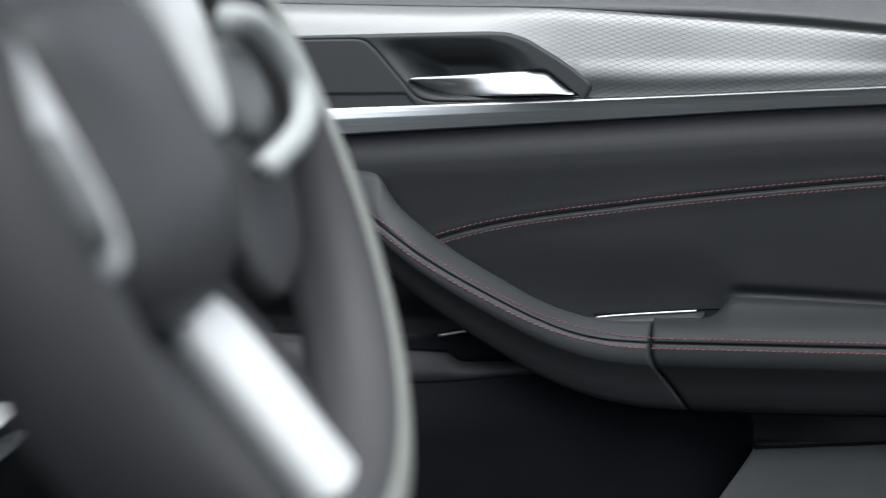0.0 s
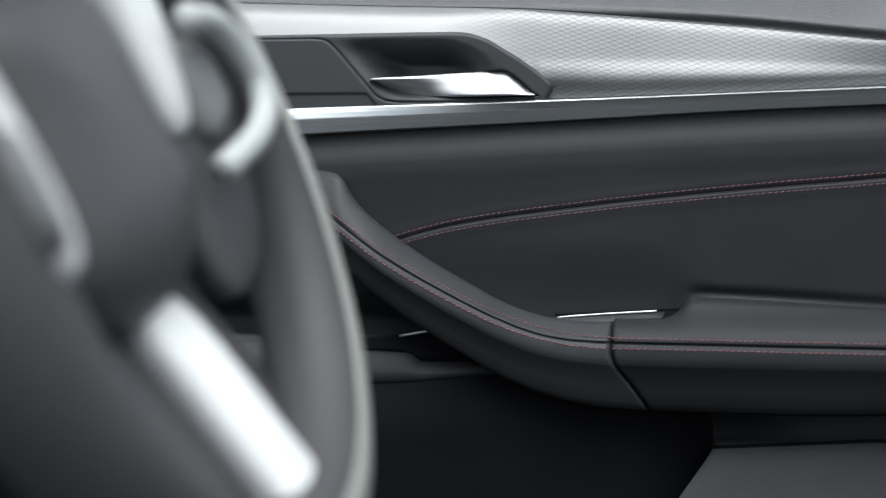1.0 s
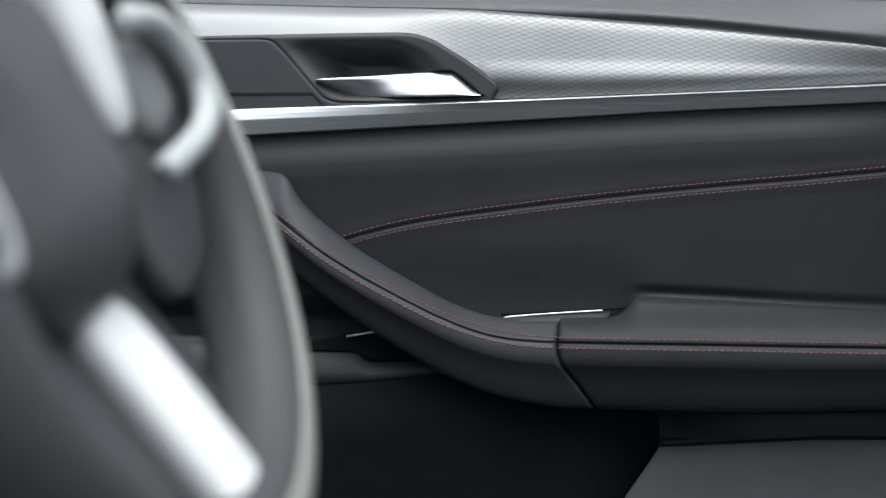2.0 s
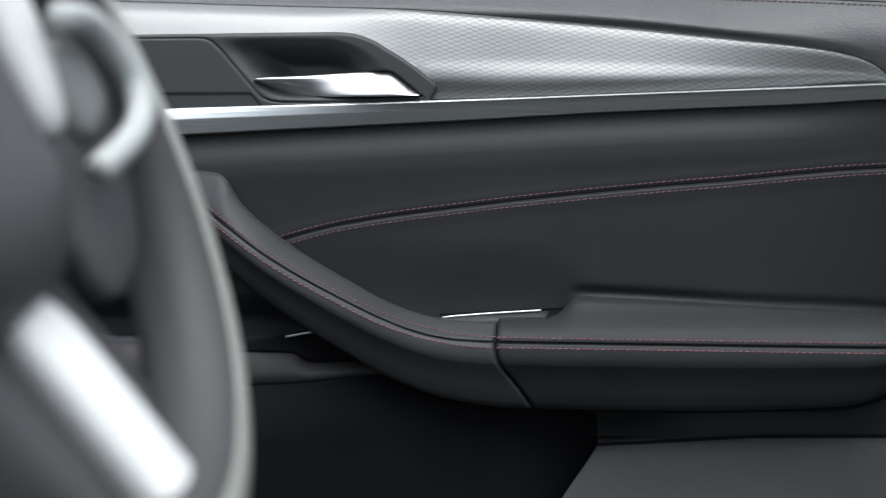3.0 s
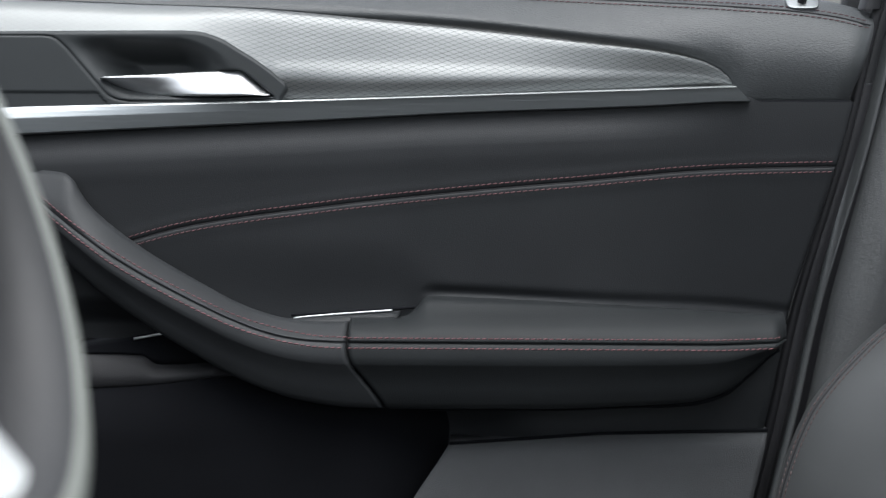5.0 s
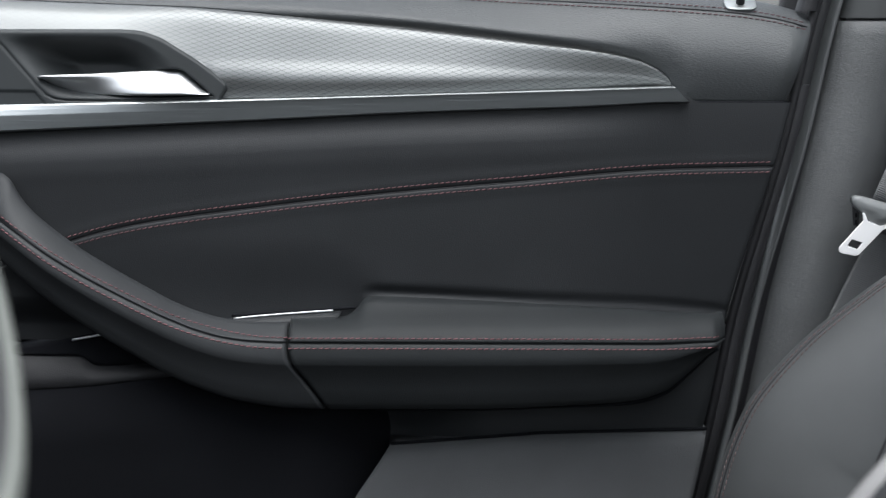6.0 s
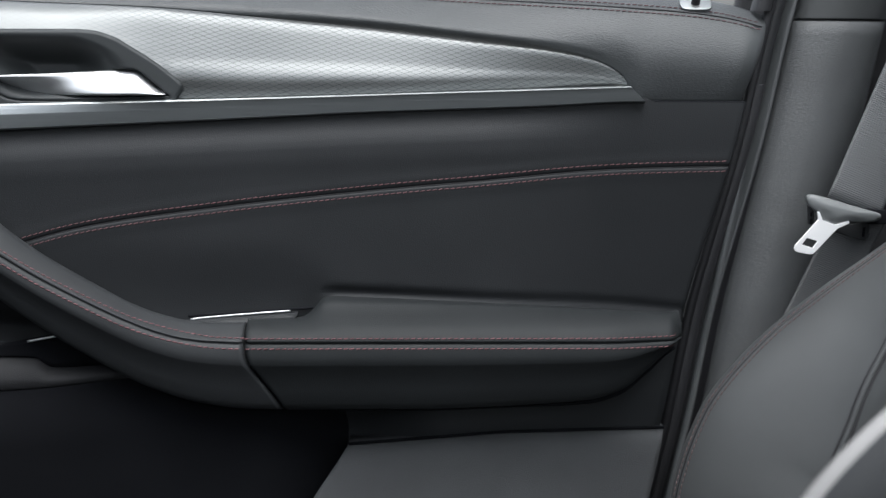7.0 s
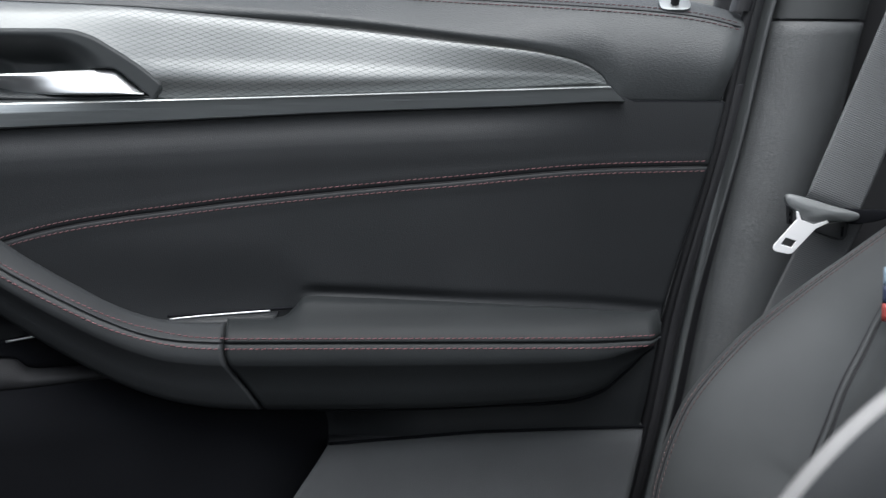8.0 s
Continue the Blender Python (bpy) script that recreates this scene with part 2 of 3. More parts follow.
z_bezel = curve((-0.66, 0.6805), (-0.341, 0.6815), (-0.191, 0.6823), (-0.177, 0.6816), (-0.161, 0.6770), (-0.146, 0.6685), (-0.131, 0.6590), (-0.119, 0.6500), (-0.1125, 0.6445), (-0.1100, 0.6420), (-0.1088, 0.6390))
z_groove = curve((-0.30, 0.495), (-0.231, 0.521), (-0.188, 0.5325), (-0.143, 0.541), (-0.100, 0.5475), (-0.054, 0.5535), (0.024, 0.562), (0.076, 0.567), (0.111, 0.570), (0.163, 0.575), (0.200, 0.578), (0.242, 0.580), (0.306, 0.5817))
x_edge = curve((0.18, 0.232), (0.306, 0.258), (0.368, 0.271), (0.457, 0.287), (0.598, 0.323), (0.687, 0.341), (0.72, 0.349))
roll = curve((-0.01, -0.026), (0.0, -0.0295), (0.004, -0.0299), (0.008, -0.0309), (0.012, -0.0324), (0.016, -0.0340), (0.020, -0.0352), (0.025, -0.0360), (0.032, -0.0362), (0.045, -0.0355), (0.070, -0.0346), (0.10, -0.0341), (0.14, -0.0337), (0.20, -0.0334))


z_seam = z_groove


def z_groove(x):
    return z_seam(x) - 0.0016 * smooth(-0.21, -0.08, x)


arm_back = curve((-0.08, 0.464), (-0.020, 0.469), (-0.012, 0.4735), (-0.003, 0.4808), (0.033, 0.4797), (0.121, 0.4756), (0.211, 0.4706), (0.276, 0.4640))


def panel_y(x, z):
    """How far the leather panel stands out at a place (minus: into the cabin)."""
    dz = z_strip_low(x) - z
    amp = 1 - smooth(0.11, 0.264, x)
    y = amp * roll(min(dz, 0.2)) - (1 - amp) * lerp(0.0290, 0.0125, smooth(0.0, 0.2, dz))
    g = abs(z - z_groove(x)) if x > -0.29 else 1.0
    y += 0.0013 * math.exp(-(g / 0.0011) ** 2) - 0.0003 * math.exp(-((g - 0.006) / 0.004) ** 2)
    y += 0.0036 * smooth(0.026, -0.020, x + (z - 0.47) * 0.5) * smooth(0.525, 0.466, z)
    y += lerp(0.0034, 0.0018, smooth(0.02, 0.2, x)) * math.exp(-((z - arm_back(x) - 0.0012) / 0.0042) ** 2) * smooth(-0.012, 0.012, x)
    y += 0.016 * smooth(-0.165, -0.20, x) * smooth(0.478, 0.452, z)
    return y


def panel_sheet():
    rows = []
    for r in span(0, 1, 330):
        x = lerp(-0.66, 0.30, r)
        top = z_strip_low(x) + 0.004 - 0.0043 * smooth(0.222, 0.234, x)
        g = min(top - 0.02, max(0.455, z_groove(x)))
        heights = span(top, g + 0.0080, 45) + span(g + 0.0076, g - 0.0076, 39) + span(g - 0.0080, 0.44, 56)
        row = []
        for z in heights:
            x = lerp(-0.66, x_edge(z) - 0.009, r)
            row.append((x, panel_y(x, z), z))
        rows.append(row)
    for dx, dy in ((0.0015, 0.001), (0.0028, 0.004), (0.003, 0.03)):
        rows.append([(x_edge(z) - 0.009 + dx, y + dy, z) for (_, y, z) in rows[329]])
    return sheet(rows)


part("panel", panel_sheet(), LEATHER, door, "smooth black leather panel")


def on_panel(x, off):
    z = z_groove(x) + off
    return Vector((x, panel_y(x, z) - 0.0003, z))


out = lambda p: Vector((0, -1, 0))
xs = span(-0.262, 0.3085, 160)
part("upper_stitching", stitches([on_panel(x, 0.0039) for x in xs], out, size=0.00052), FADED, door, "row of red stitches", kind="stuff")
part("lower_stitching", stitches([on_panel(x, -0.0039) for x in xs], out, size=0.00052), FADED, door, "row of red stitches", kind="stuff")
part("piping", tube([on_panel(x, 0.0) + Vector((0, 0.0008, -0.0003)) for x in xs], 0.0010), DARK, door)

# decorative trim above the strip
dec_y = curve((0, -0.0115), (0.06, -0.0145), (0.12, -0.0165), (0.35, -0.0212), (0.55, -0.0252), (0.66, -0.0288), (0.74, -0.0308), (0.78, -0.0312), (0.82, -0.0310), (0.90, -0.0301), (1.0, -0.0290))


def decor_sheet():
    rows = []
    for r in span(0, 1, 260):
        x = lerp(-0.66, 0.2328, r)
        low = max(z_strip_top(x), z_bezel(x) - 0.006 - 0.012 * smooth(-0.126, -0.117, x) if x < -0.09 else 0)
        k = 1 - 0.62 * smooth(-0.02, 0.19, x)
        swell = 1.0 * smooth(-0.12, -0.22, x) + 0.25 * smooth(-0.05, -0.12, x)
        row = []
        for s in span(0, 1, 26):
            z = lerp(z_decor(x), low, s)
            sl = (z_decor(x) - z) / max(0.004, z_decor(x) - z_strip_top(x))
            y = dec_y(min(1, sl))
            row.append((x, -0.024 + (y + 0.024) * k + (y + 0.0115) * swell * smooth(0.95, 0.45, sl) + 0.011 * min(1, sl) * smooth(0.04, 0.20, x), z))
        rows.append(row)
    return sheet(rows)


part("decor_trim", decor_sheet(), DECOR, door, "silver trim embossed with a fine diamond net", thick=0.0016)


def strip_sheet():
    rows = []
    for r in span(0, 1, 160):
        x = lerp(-0.66, 0.231, r)
        a, b = z_strip_top(x), z_strip_low(x)
        right = smooth(-0.36, -0.115, x)
        fold = 0.385
        at = lambda k: lerp(a, b, k)
        top_y = lerp(-0.0348, -0.0392, right)
        mid_y = lerp(-0.0391, -0.0385, right)
        low_y = lerp(-0.0391, -0.0377, right)
        prof = ((-0.018, a), (top_y + 0.0026, a), (top_y + 0.0010, at(0.002)), (top_y, at(0.06)), (lerp(top_y, mid_y, 0.5), at(fold * 0.52)), (lerp(top_y, mid_y, 0.94), at(fold - 0.02)), (mid_y, at(fold + 0.015)),
                (lerp(mid_y, low_y, 0.1), at(fold + 0.07)), (lerp(mid_y, low_y, 0.6), at(0.72)), (low_y, at(0.92)), (low_y + 0.0008, at(0.97)), (low_y + 0.0022, b), (-0.018, b))
        rows.append([(x + (a - z) * (1.0 if r == 1 else 0.0), y, z) for y, z in prof])
    return sheet(rows, close=True, caps=True)


part("metal_strip", strip_sheet(), BRUSHED, door, "brushed aluminium strip", shade=False)


# sill along the window
z_crest = curve((-0.66, 0.735), (-0.2, 0.722), (0.0, 0.7145), (0.11, 0.7085), (0.153, 0.7065), (0.217, 0.7030), (0.281, 0.6985), (0.310, 0.6945), (0.345, 0.686))


def sill_low(x):
    if x < 0.2305:
        return z_decor(x) + 0.0008
    return lerp(0.6425, 0.6290, smooth(0.2305, 0.2450, x))


def lip_at(x):
    return lerp(0.011, 0.022, smooth(-0.20, 0.10, x)) + 0.005 * smooth(0.21, 0.25, x)


def sill_point(x, s):
    """s 0 at the trim, 1 at the crest, 2 at the window."""
    a, c = sill_low(x), z_crest(x)
    if s <= 1:
        inner = lerp(0.010, 0.024, smooth(0.225, 0.245, x))
        lip = lip_at(x)
        inner = min(inner, lip)
        rise = (c - a) * s
        tail = smooth(0.10, 0.26, x)
        under = -inner - (lip - inner) * math.sin(min(1, rise / 0.0085) * math.pi / 2)
        fore = under + 0.034 * s ** 1.25
        rear = -0.0295 + 0.0090 * min(1, (c - a) / 0.060) ** 1.5 * (1 - math.sin(min(1, s / 0.6) * math.pi / 2)) + 0.0205 * s ** lerp(2.4, 3.6, smooth(0.14, 0.28, x))
        return Vector((x, lerp(fore, rear, tail), lerp(a, c, s)))
    t = s - 1
    return Vector((x, lerp(-lip_at(x) + 0.034, -0.009, smooth(0.10, 0.26, x)) + 0.060 * t, c + 0.0125 * math.sin(min(1, t * 1.6) * math.pi / 2)))


def sill_sheet():
    rows = []
    for r in span(0, 1, 240):
        row = []
        for s in span(0, 2, 44):
            z = sill_point(lerp(-0.66, 0.335, r), s).z
            p = sill_point(lerp(-0.66, x_edge(z) - 0.008 + 0.009 * min(1.0, max(0.0, (z - 0.632) / 0.06)), r), s)
            row.append(tuple(p))
        rows.append([(row[0][0], 0.012, row[0][2] - 0.003)] + row)
    last = rows[-1]
    rows = [[(x, y + 0.009 * smooth(0.982, 1.006, i / 239) ** 1.5, z) for x, y, z in row] for i, row in enumerate(rows)]
    rows.append([(x + 0.0016, y + 0.013, z) for x, y, z in last])
    rows.append([(x + 0.0020, y + 0.04, z) for x, y, z in last])
    return sheet(rows)


sill = part("window_sill", sill_sheet(), GRAINED, door, "grained black leather window sill")
xs = span(-0.05, 0.337, 120)
up = lambda p: Vector((0, -0.8, 0.6))
part("sill_stitching", stitches([sill_point(x, 1.06) + Vector((0, -0.0003, 0.0006)) for x in xs], up, size=0.00045), FADED, door, "row of red stitches", kind="stuff")
part("sill_stitching", stitches([sill_point(x, 1 - 0.0034 / (z_crest(x) - sill_low(x))) + Vector((0, -0.0005, 0.0003)) for x in xs], up, size=0.00045), FADED, door, "row of red stitches", kind="stuff")
part("panel_seam", tube([(x, -0.0272, sill_low(x) + 0.0006) for x in span(0.240, x_edge(0.632) - 0.009, 20)], 0.0012, 6), VOID, door)
part("sill_seam", tube([sill_point(x, 1.0) + Vector((0, -0.0006, -0.0004)) for x in xs], 0.0007, 6), DARK, door)


# handle bezel with its recess
split_line = [Vector(p) for p in ((-0.66, 0.6785), (-0.296, 0.6788), (-0.289, 0.6782), (-0.284, 0.6758), (-0.277, 0.6690), (-0.250, 0.6370), (-0.246, 0.6330), (-0.240, 0.6303), (-0.231, 0.6290), (-0.200, 0.6288), (-0.119, 0.6312))]
z_recess = curve((-0.30, 0.6790), (-0.28, 0.6785), (-0.193, 0.6775), (-0.175, 0.6735), (-0.162, 0.6675), (-0.150, 0.659), (-0.13, 0.644))
z_lever_edge = curve((-0.30, 0.6543), (-0.165, 0.6543), (-0.1455, 0.6537), (-0.1415, 0.6518), (-0.135, 0.6468), (-0.121, 0.6352), (-0.118, 0.632))


def off_split(x, z):
    """Distance of a place from the joint between the blank panel and the recess."""
    p = Vector((x, z))
    best = 1.0
    for a, b in zip(split_line, split_line[1:]):
        d = b - a
        t = min(1, max(0, (p - a).dot(d) / d.length_squared))
        best = min(best, (p - a - d * t).length)
    return best


def bezel_y(x, z):
    y = -0.0350 + 0.003 * smooth(z_bezel(x) - 0.0025, z_bezel(x) + 0.001, z)
    slant = 0.764 * (x + 0.277) + 0.645 * (z - 0.669)
    foot = z_strip_top(x) + 0.0020
    bowl = smooth(-0.001, 0.023, z_recess(x) - z) * smooth(0.0, 0.030, slant) * smooth(-0.146, -0.200, x) * smooth(0.0, 0.014, z - max(foot, 0.6300))
    well = smooth(0.0, 0.0012, z_lever_edge(x) - z) * smooth(-0.225, -0.165, x) * smooth(0.0, 0.0022, z - max(foot, 0.6306)) * smooth(-0.1185, -0.1200, x)
    y += max(0.034 * bowl, 0.0075 * well)
    y += 0.0016 * math.exp(-(off_split(x, z) / 0.0007) ** 2)
    if slant < -0.004:
        y += 0.0012 * smooth(0.6375, 0.6345, z)
    return y


def bezel_sheet():
    rows = []
    for r in span(0, 1, 420):
        x = lerp(-0.66, -0.1088, r) if r < 0.45 else lerp(-0.412, -0.1088, (r - 0.45) / 0.55)
        curl = smooth(-0.15, -0.1088, x)
        row = []
        for z in span(z_strip_top(x) - 0.001, z_bezel(x), 90):
            xx = x - curl * (0.0052 * smooth(0.6405, 0.629, z))
            row.append((xx, bezel_y(xx, z) + 0.004 * smooth(-0.1105, -0.1085, x), z))
        rows.append(row)
    rows.append([(x + 0.0003, y + 0.010, z) for x, y, z in rows[-1]])
    return sheet(rows)


bezel = part("handle_bezel", bezel_sheet(), SATIN, door, "black plastic handle recess", thick=0.001)


def lever_sheet():
    top = curve((-0.2515, 0.6462), (-0.2495, 0.6476), (-0.209, 0.6495), (-0.166, 0.6518), (-0.148, 0.6522), (-0.1435, 0.6510), (-0.138, 0.6470), (-0.1250, 0.6365), (-0.1220, 0.6352))
    low = curve((-0.2515, 0.6440), (-0.2475, 0.6405), (-0.241, 0.6362), (-0.225, 0.6338), (-0.17, 0.6332), (-0.1220, 0.6340))
    rows = []
    for r in span(0, 1, 90):
        x = lerp(-0.2515, -0.1222, r)
        t, b = top(x), low(x)
        y0 = lerp(-0.0385, -0.0360, r)
        k = smooth(-0.162, -0.248, x)
        h = t - b
        face = [lerp(p, q, k) for p, q in ((0.0070, 0.0030), (0.0058, -0.0008), (0.0042, 0.0000), (0.0014, 0.0050), (-0.0014, 0.0100), (-0.0036, 0.0145), (-0.0034, 0.0158))]
        steps = (0.0, 0.05, 0.17, 0.4, 0.65, 0.9, 1.0)
        rows.append([(x, y0 + 0.020, t - 0.1 * h)] + [(x, y0 + d, lerp(t, b, f)) for d, f in zip(face, steps)] + [(x, y0 + 0.020, b + 0.1 * h)])
    return sheet(rows, close=True, caps=True)


part("door_lever", lever_sheet(), CHROME, door, "satin chrome door lever")

# armrest and pull handle
x_seam = curve((0.39, -0.031), (0.405, -0.038), (0.428, -0.055), (0.438, -0.0605), (0.448, -0.0618), (0.47, -0.0610))
arm_low = curve((-0.07, 0.396), (-0.035, 0.3945), (0.077, 0.395), (0.163, 0.3985), (0.200, 0.4015), (0.226, 0.409), (0.245, 0.424), (0.264, 0.441), (0.285, 0.452))
Z_GROOVE = 0.4500


def arm_section(x):
    """Points (y, z) of the armrest, from the back over the top and down."""
    q = 1 - 0.12 * smooth(0.21, 0.268, x) - 0.24 * smooth(0.258, 0.2738, x) ** 2
    low, b = arm_low(x), arm_back(x)
    g = Z_GROOVE
    upper = [(0.0, b - 0.008), (-0.033, b - 0.0040), (-0.0362, b - 0.0010), (-0.0425, lerp(b, 0.4690, 0.55)), (-0.053, 0.4672), (-0.0655, 0.4628), (-0.0722, 0.4570), (-0.0750, 0.4527), (-0.0755, 0.4511)]
    drop = 0.0042 * smooth(0.004, -0.018, x)
    pts = [(y * q if y < 0 else y, z - drop * (1, 1, 1, 1, 0.8, 0.5, 0.2, 0, 0)[i]) for i, (y, z) in enumerate(upper)]
    pts += [(-0.0736 * q, g + 0.0003), (-0.0736 * q, g - 0.0004)]
    for y, f in ((-0.0756, 0.021), (-0.0768, 0.10), (-0.0773, 0.19), (-0.0773, 0.285), (-0.0766, 0.312), (-0.0720, 0.43), (-0.0690, 0.66), (-0.0660, 0.86), (-0.0625, 0.95), (-0.055, 1.0), (-0.02, 1.01), (0.012, 1.0)):
        pts.append((y * q if y < 0 else y, lerp(g, low, f)))
    return pts


def arm_sheet():
    n = len(arm_section(0))
    rows = []
    for r in span(0, 1, 150):
        row = []
        for j in range(n):
            x0 = x_seam(arm_section(-0.05)[j][1]) + 0.0008
            x = lerp(x0, 0.2735, r)
            y, z = arm_section(x)[j]
            row.append((x, y + (0.003 if r == 0 else 0), z))
        rows.append(row)
    return sheet(rows, close=True, caps=True)


arm = part("armrest", arm_sheet(), PADSKIN, door, "padded black leather armrest")

pull_top = curve((-0.36, 0.579), (-0.293, 0.5758), (-0.280, 0.5745), (-0.273, 0.570), (-0.269, 0.5635), (-0.265, 0.5575), (-0.260, 0.5512), (-0.238, 0.5325), (-0.216, 0.5165), (-0.194, 0.5030), (-0.172, 0.4905), (-0.150, 0.4785), (-0.128, 0.4697), (-0.107, 0.4645), (-0.085, 0.4624), (-0.05, 0.4624))
pull_groove = curve((-0.36, 0.600), (-0.312, 0.5640), (-0.280, 0.5415), (-0.255, 0.5258), (-0.234, 0.5122), (-0.212, 0.4990), (-0.190, 0.4872), (-0.168, 0.4760), (-0.147, 0.4663), (-0.125, 0.4588), (-0.104, 0.4538), (-0.083, 0.4508), (-0.062, 0.4500), (-0.03, 0.4500))
pull_low = curve((-0.36, 0.560), (-0.300, 0.522), (-0.273, 0.501), (-0.226, 0.466), (-0.183, 0.438), (-0.139, 0.414), (-0.096, 0.400), (-0.062, 0.3955), (-0.03, 0.3945))


def pull_section(x):
    q = lerp(0.55, 1.0, smooth(-0.33, -0.235, x))
    low = pull_low(x)
    g = min(pull_groove(x), lerp(low, pull_top(x), 0.82))
    t = max(pull_top(x), g + 0.004)
    pts = [(-0.030 * q, t - 0.014), (-0.044 * q, t - 0.006), (-0.050 * q, t - 0.001), (-0.054 * q, t), (-0.0592 * q, lerp(t, g, 0.18)), (-0.0644 * q, lerp(t, g, 0.38)), (-0.0694 * q, lerp(t, g, 0.60)), (-0.0738 * q, lerp(t, g, 0.81)), (-0.0754 * q, g + 0.0014),
           (-0.0736 * q, g + 0.0003), (-0.0736 * q, g - 0.0004)]
    for y, f in ((-0.0756, 0.021), (-0.0768, 0.10), (-0.0773, 0.19), (-0.0773, 0.285), (-0.0766, 0.312), (-0.0722, 0.43), (-0.0688, 0.66), (-0.0655, 0.86), (-0.0625, 0.95), (-0.055, 1.0), (-0.030, 0.97), (-0.012, 0.9)):
        pts.append((y * q, lerp(g, low, f)))
    return pts


def pull_sheet():
    n = len(pull_section(0))
    rows = []
    for r in span(0, 1, 150):
        row = []
        for j in range(n):
            x1 = x_seam(pull_section(-0.05)[j][1]) - 0.0008
            x = lerp(-0.345, x1, r)
            y, z = pull_section(x)[j]
            row.append((x, y + (0.003 if r == 1 else 0), z))
        rows.append(row)
    return sheet(rows, close=True, caps=True)


# brighter copy of the door leather paints the light on this handle
pull = part("pull_handle", pull_sheet(), TONEDSKIN, door, "curved black leather pull handle")


def front_y(section, z):
    """How far the front of a section stands out at height z."""
    pts = section[3:20]
    for (y0, z0), (y1, z1) in zip(pts, pts[1:]):
        if z1 <= z <= z0:
            return lerp(y0, y1, (z0 - z) / max(1e-6, z0 - z1))
    return pts[0][0]


def pull_path(off):
    pts = []
    for x in span(-0.318, -0.063, 110):
        sl = (pull_groove(x + 0.002) - pull_groove(x - 0.002)) / 0.004
        n = Vector((-sl, 0, 1)).normalized()
        p = Vector((x, 0, pull_groove(x))) + n * off
        p.y = front_y(pull_section(p.x), p.z) - 0.0003
        pts.append(p)
    return pts


def arm_path(off):
    return [Vector((x, front_y(arm_section(x), Z_GROOVE + off) - 0.0003, Z_GROOVE + off)) for x in span(-0.059, 0.267, 110)]


for off, lab in ((0.0037, "upper"), (-0.0037, "lower")):
    part(lab + "_stitching", stitches(pull_path(off), out, size=0.00052), THREAD, pull, "row of red stitches", kind="stuff")
    part(lab + "_stitching", stitches(arm_path(off), out, size=0.00052), THREAD, arm, "row of red stitches", kind="stuff")

# pocket behind the pull handle, with its chrome edge
part("pocket_floor", block(-0.20, 0.0, -0.045, 0.012, 0.446, 0.4535), DARK, door, bevel=0.002)
rows = []
for r in span(0, 1, 40):
    x = lerp(-0.114, -0.023, r)
    w = math.sqrt(max(0.0, 1 - max(0, (r - 0.78) / 0.22) ** 2))
    zt = lerp(0.4605, 0.4675, r ** 0.8)
    rows.append([(x, -0.0345, zt), (x, -0.049, zt - 0.006 * w - 0.0005), (x, -0.033, zt - 0.012 * w - 0.001), (x, -0.02, zt - 0.004)])
tongue_pad = part("pocket_lip", sheet(rows, close=True, caps=True), LEATHER, door)
part("chrome_edge", tube([(x, -0.0355, lerp(0.4612, 0.4680, ((x + 0.106) / 0.077) ** 0.8 if x > -0.106 else 0)) for x in span(-0.106, -0.029, 30)], 0.0008, 6), CHROME, door, "thin chrome edge")

# lower door: map pocket, ledge and lining
part("pocket_slot", tube([(x, -0.0325, lerp(0.4622, 0.4697, (x + 0.125) / 0.111)) for x in span(-0.108, -0.012, 24)], 0.0011, 6), VOID, door)
# the footwell's shade is painted in with the near-black colour
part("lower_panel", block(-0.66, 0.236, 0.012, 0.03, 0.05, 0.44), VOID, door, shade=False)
z_ledge = curve((-0.66, 0.437), (-0.30, 0.4325), (-0.229, 0.4310), (-0.2255, 0.4300), (-0.2175, 0.4238), (-0.213, 0.4232), (-0.173, 0.4250), (-0.12, 0.4262), (-0.02, 0.427))
z_ledge_low = curve((-0.66, 0.404), (-0.30, 0.4045), (-0.238, 0.4070), (-0.151, 0.4170), (-0.10, 0.4225), (-0.02, 0.425))
rows = []
for x in span(-0.66, -0.02, 160):
    a, b = z_ledge(x), z_ledge_low(x)
    rows.append([(x, 0.012, a + 0.0005), (x, -0.0185, a), (x, -0.0195, a - 0.0006), (x, -0.0260, lerp(a, b, 0.35)), (x, -0.0305, lerp(a, b, 0.7)), (x, -0.0315, b), (x, -0.0295, b - 0.003)])
part("map_pocket", sheet(rows), DARK, door, "black plastic map pocket ledge", thick=0.0015)
# near-black stands in for the shade below the ledge
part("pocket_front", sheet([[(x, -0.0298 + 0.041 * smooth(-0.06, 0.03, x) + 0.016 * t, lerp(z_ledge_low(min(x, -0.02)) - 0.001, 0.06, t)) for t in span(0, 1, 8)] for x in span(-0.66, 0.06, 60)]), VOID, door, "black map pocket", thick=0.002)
z_flap = curve((-0.66, 0.40), (-0.30, 0.430), (-0.272, 0.4350), (-0.233, 0.4420), (-0.212, 0.4460), (-0.18, 0.452))
rows = [[(x, -0.0235 + 0.002 * (1 - t), lerp(z_flap(x), z_ledge(x) - 0.002, t)) for t in span(0, 1, 6)] for x in span(-0.30, -0.17, 40)]
rows = [[(r[0][0], 0.012, r[0][2])] + r for r in rows]
# near-black colour keeps the flap's lit top edge dark
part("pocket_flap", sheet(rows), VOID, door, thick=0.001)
part("chrome_edge", tube([(x, -0.0245, z_flap(x)) for x in span(-0.234, -0.196, 12)], 0.0010, 6), CHROME, door, "thin chrome edge")
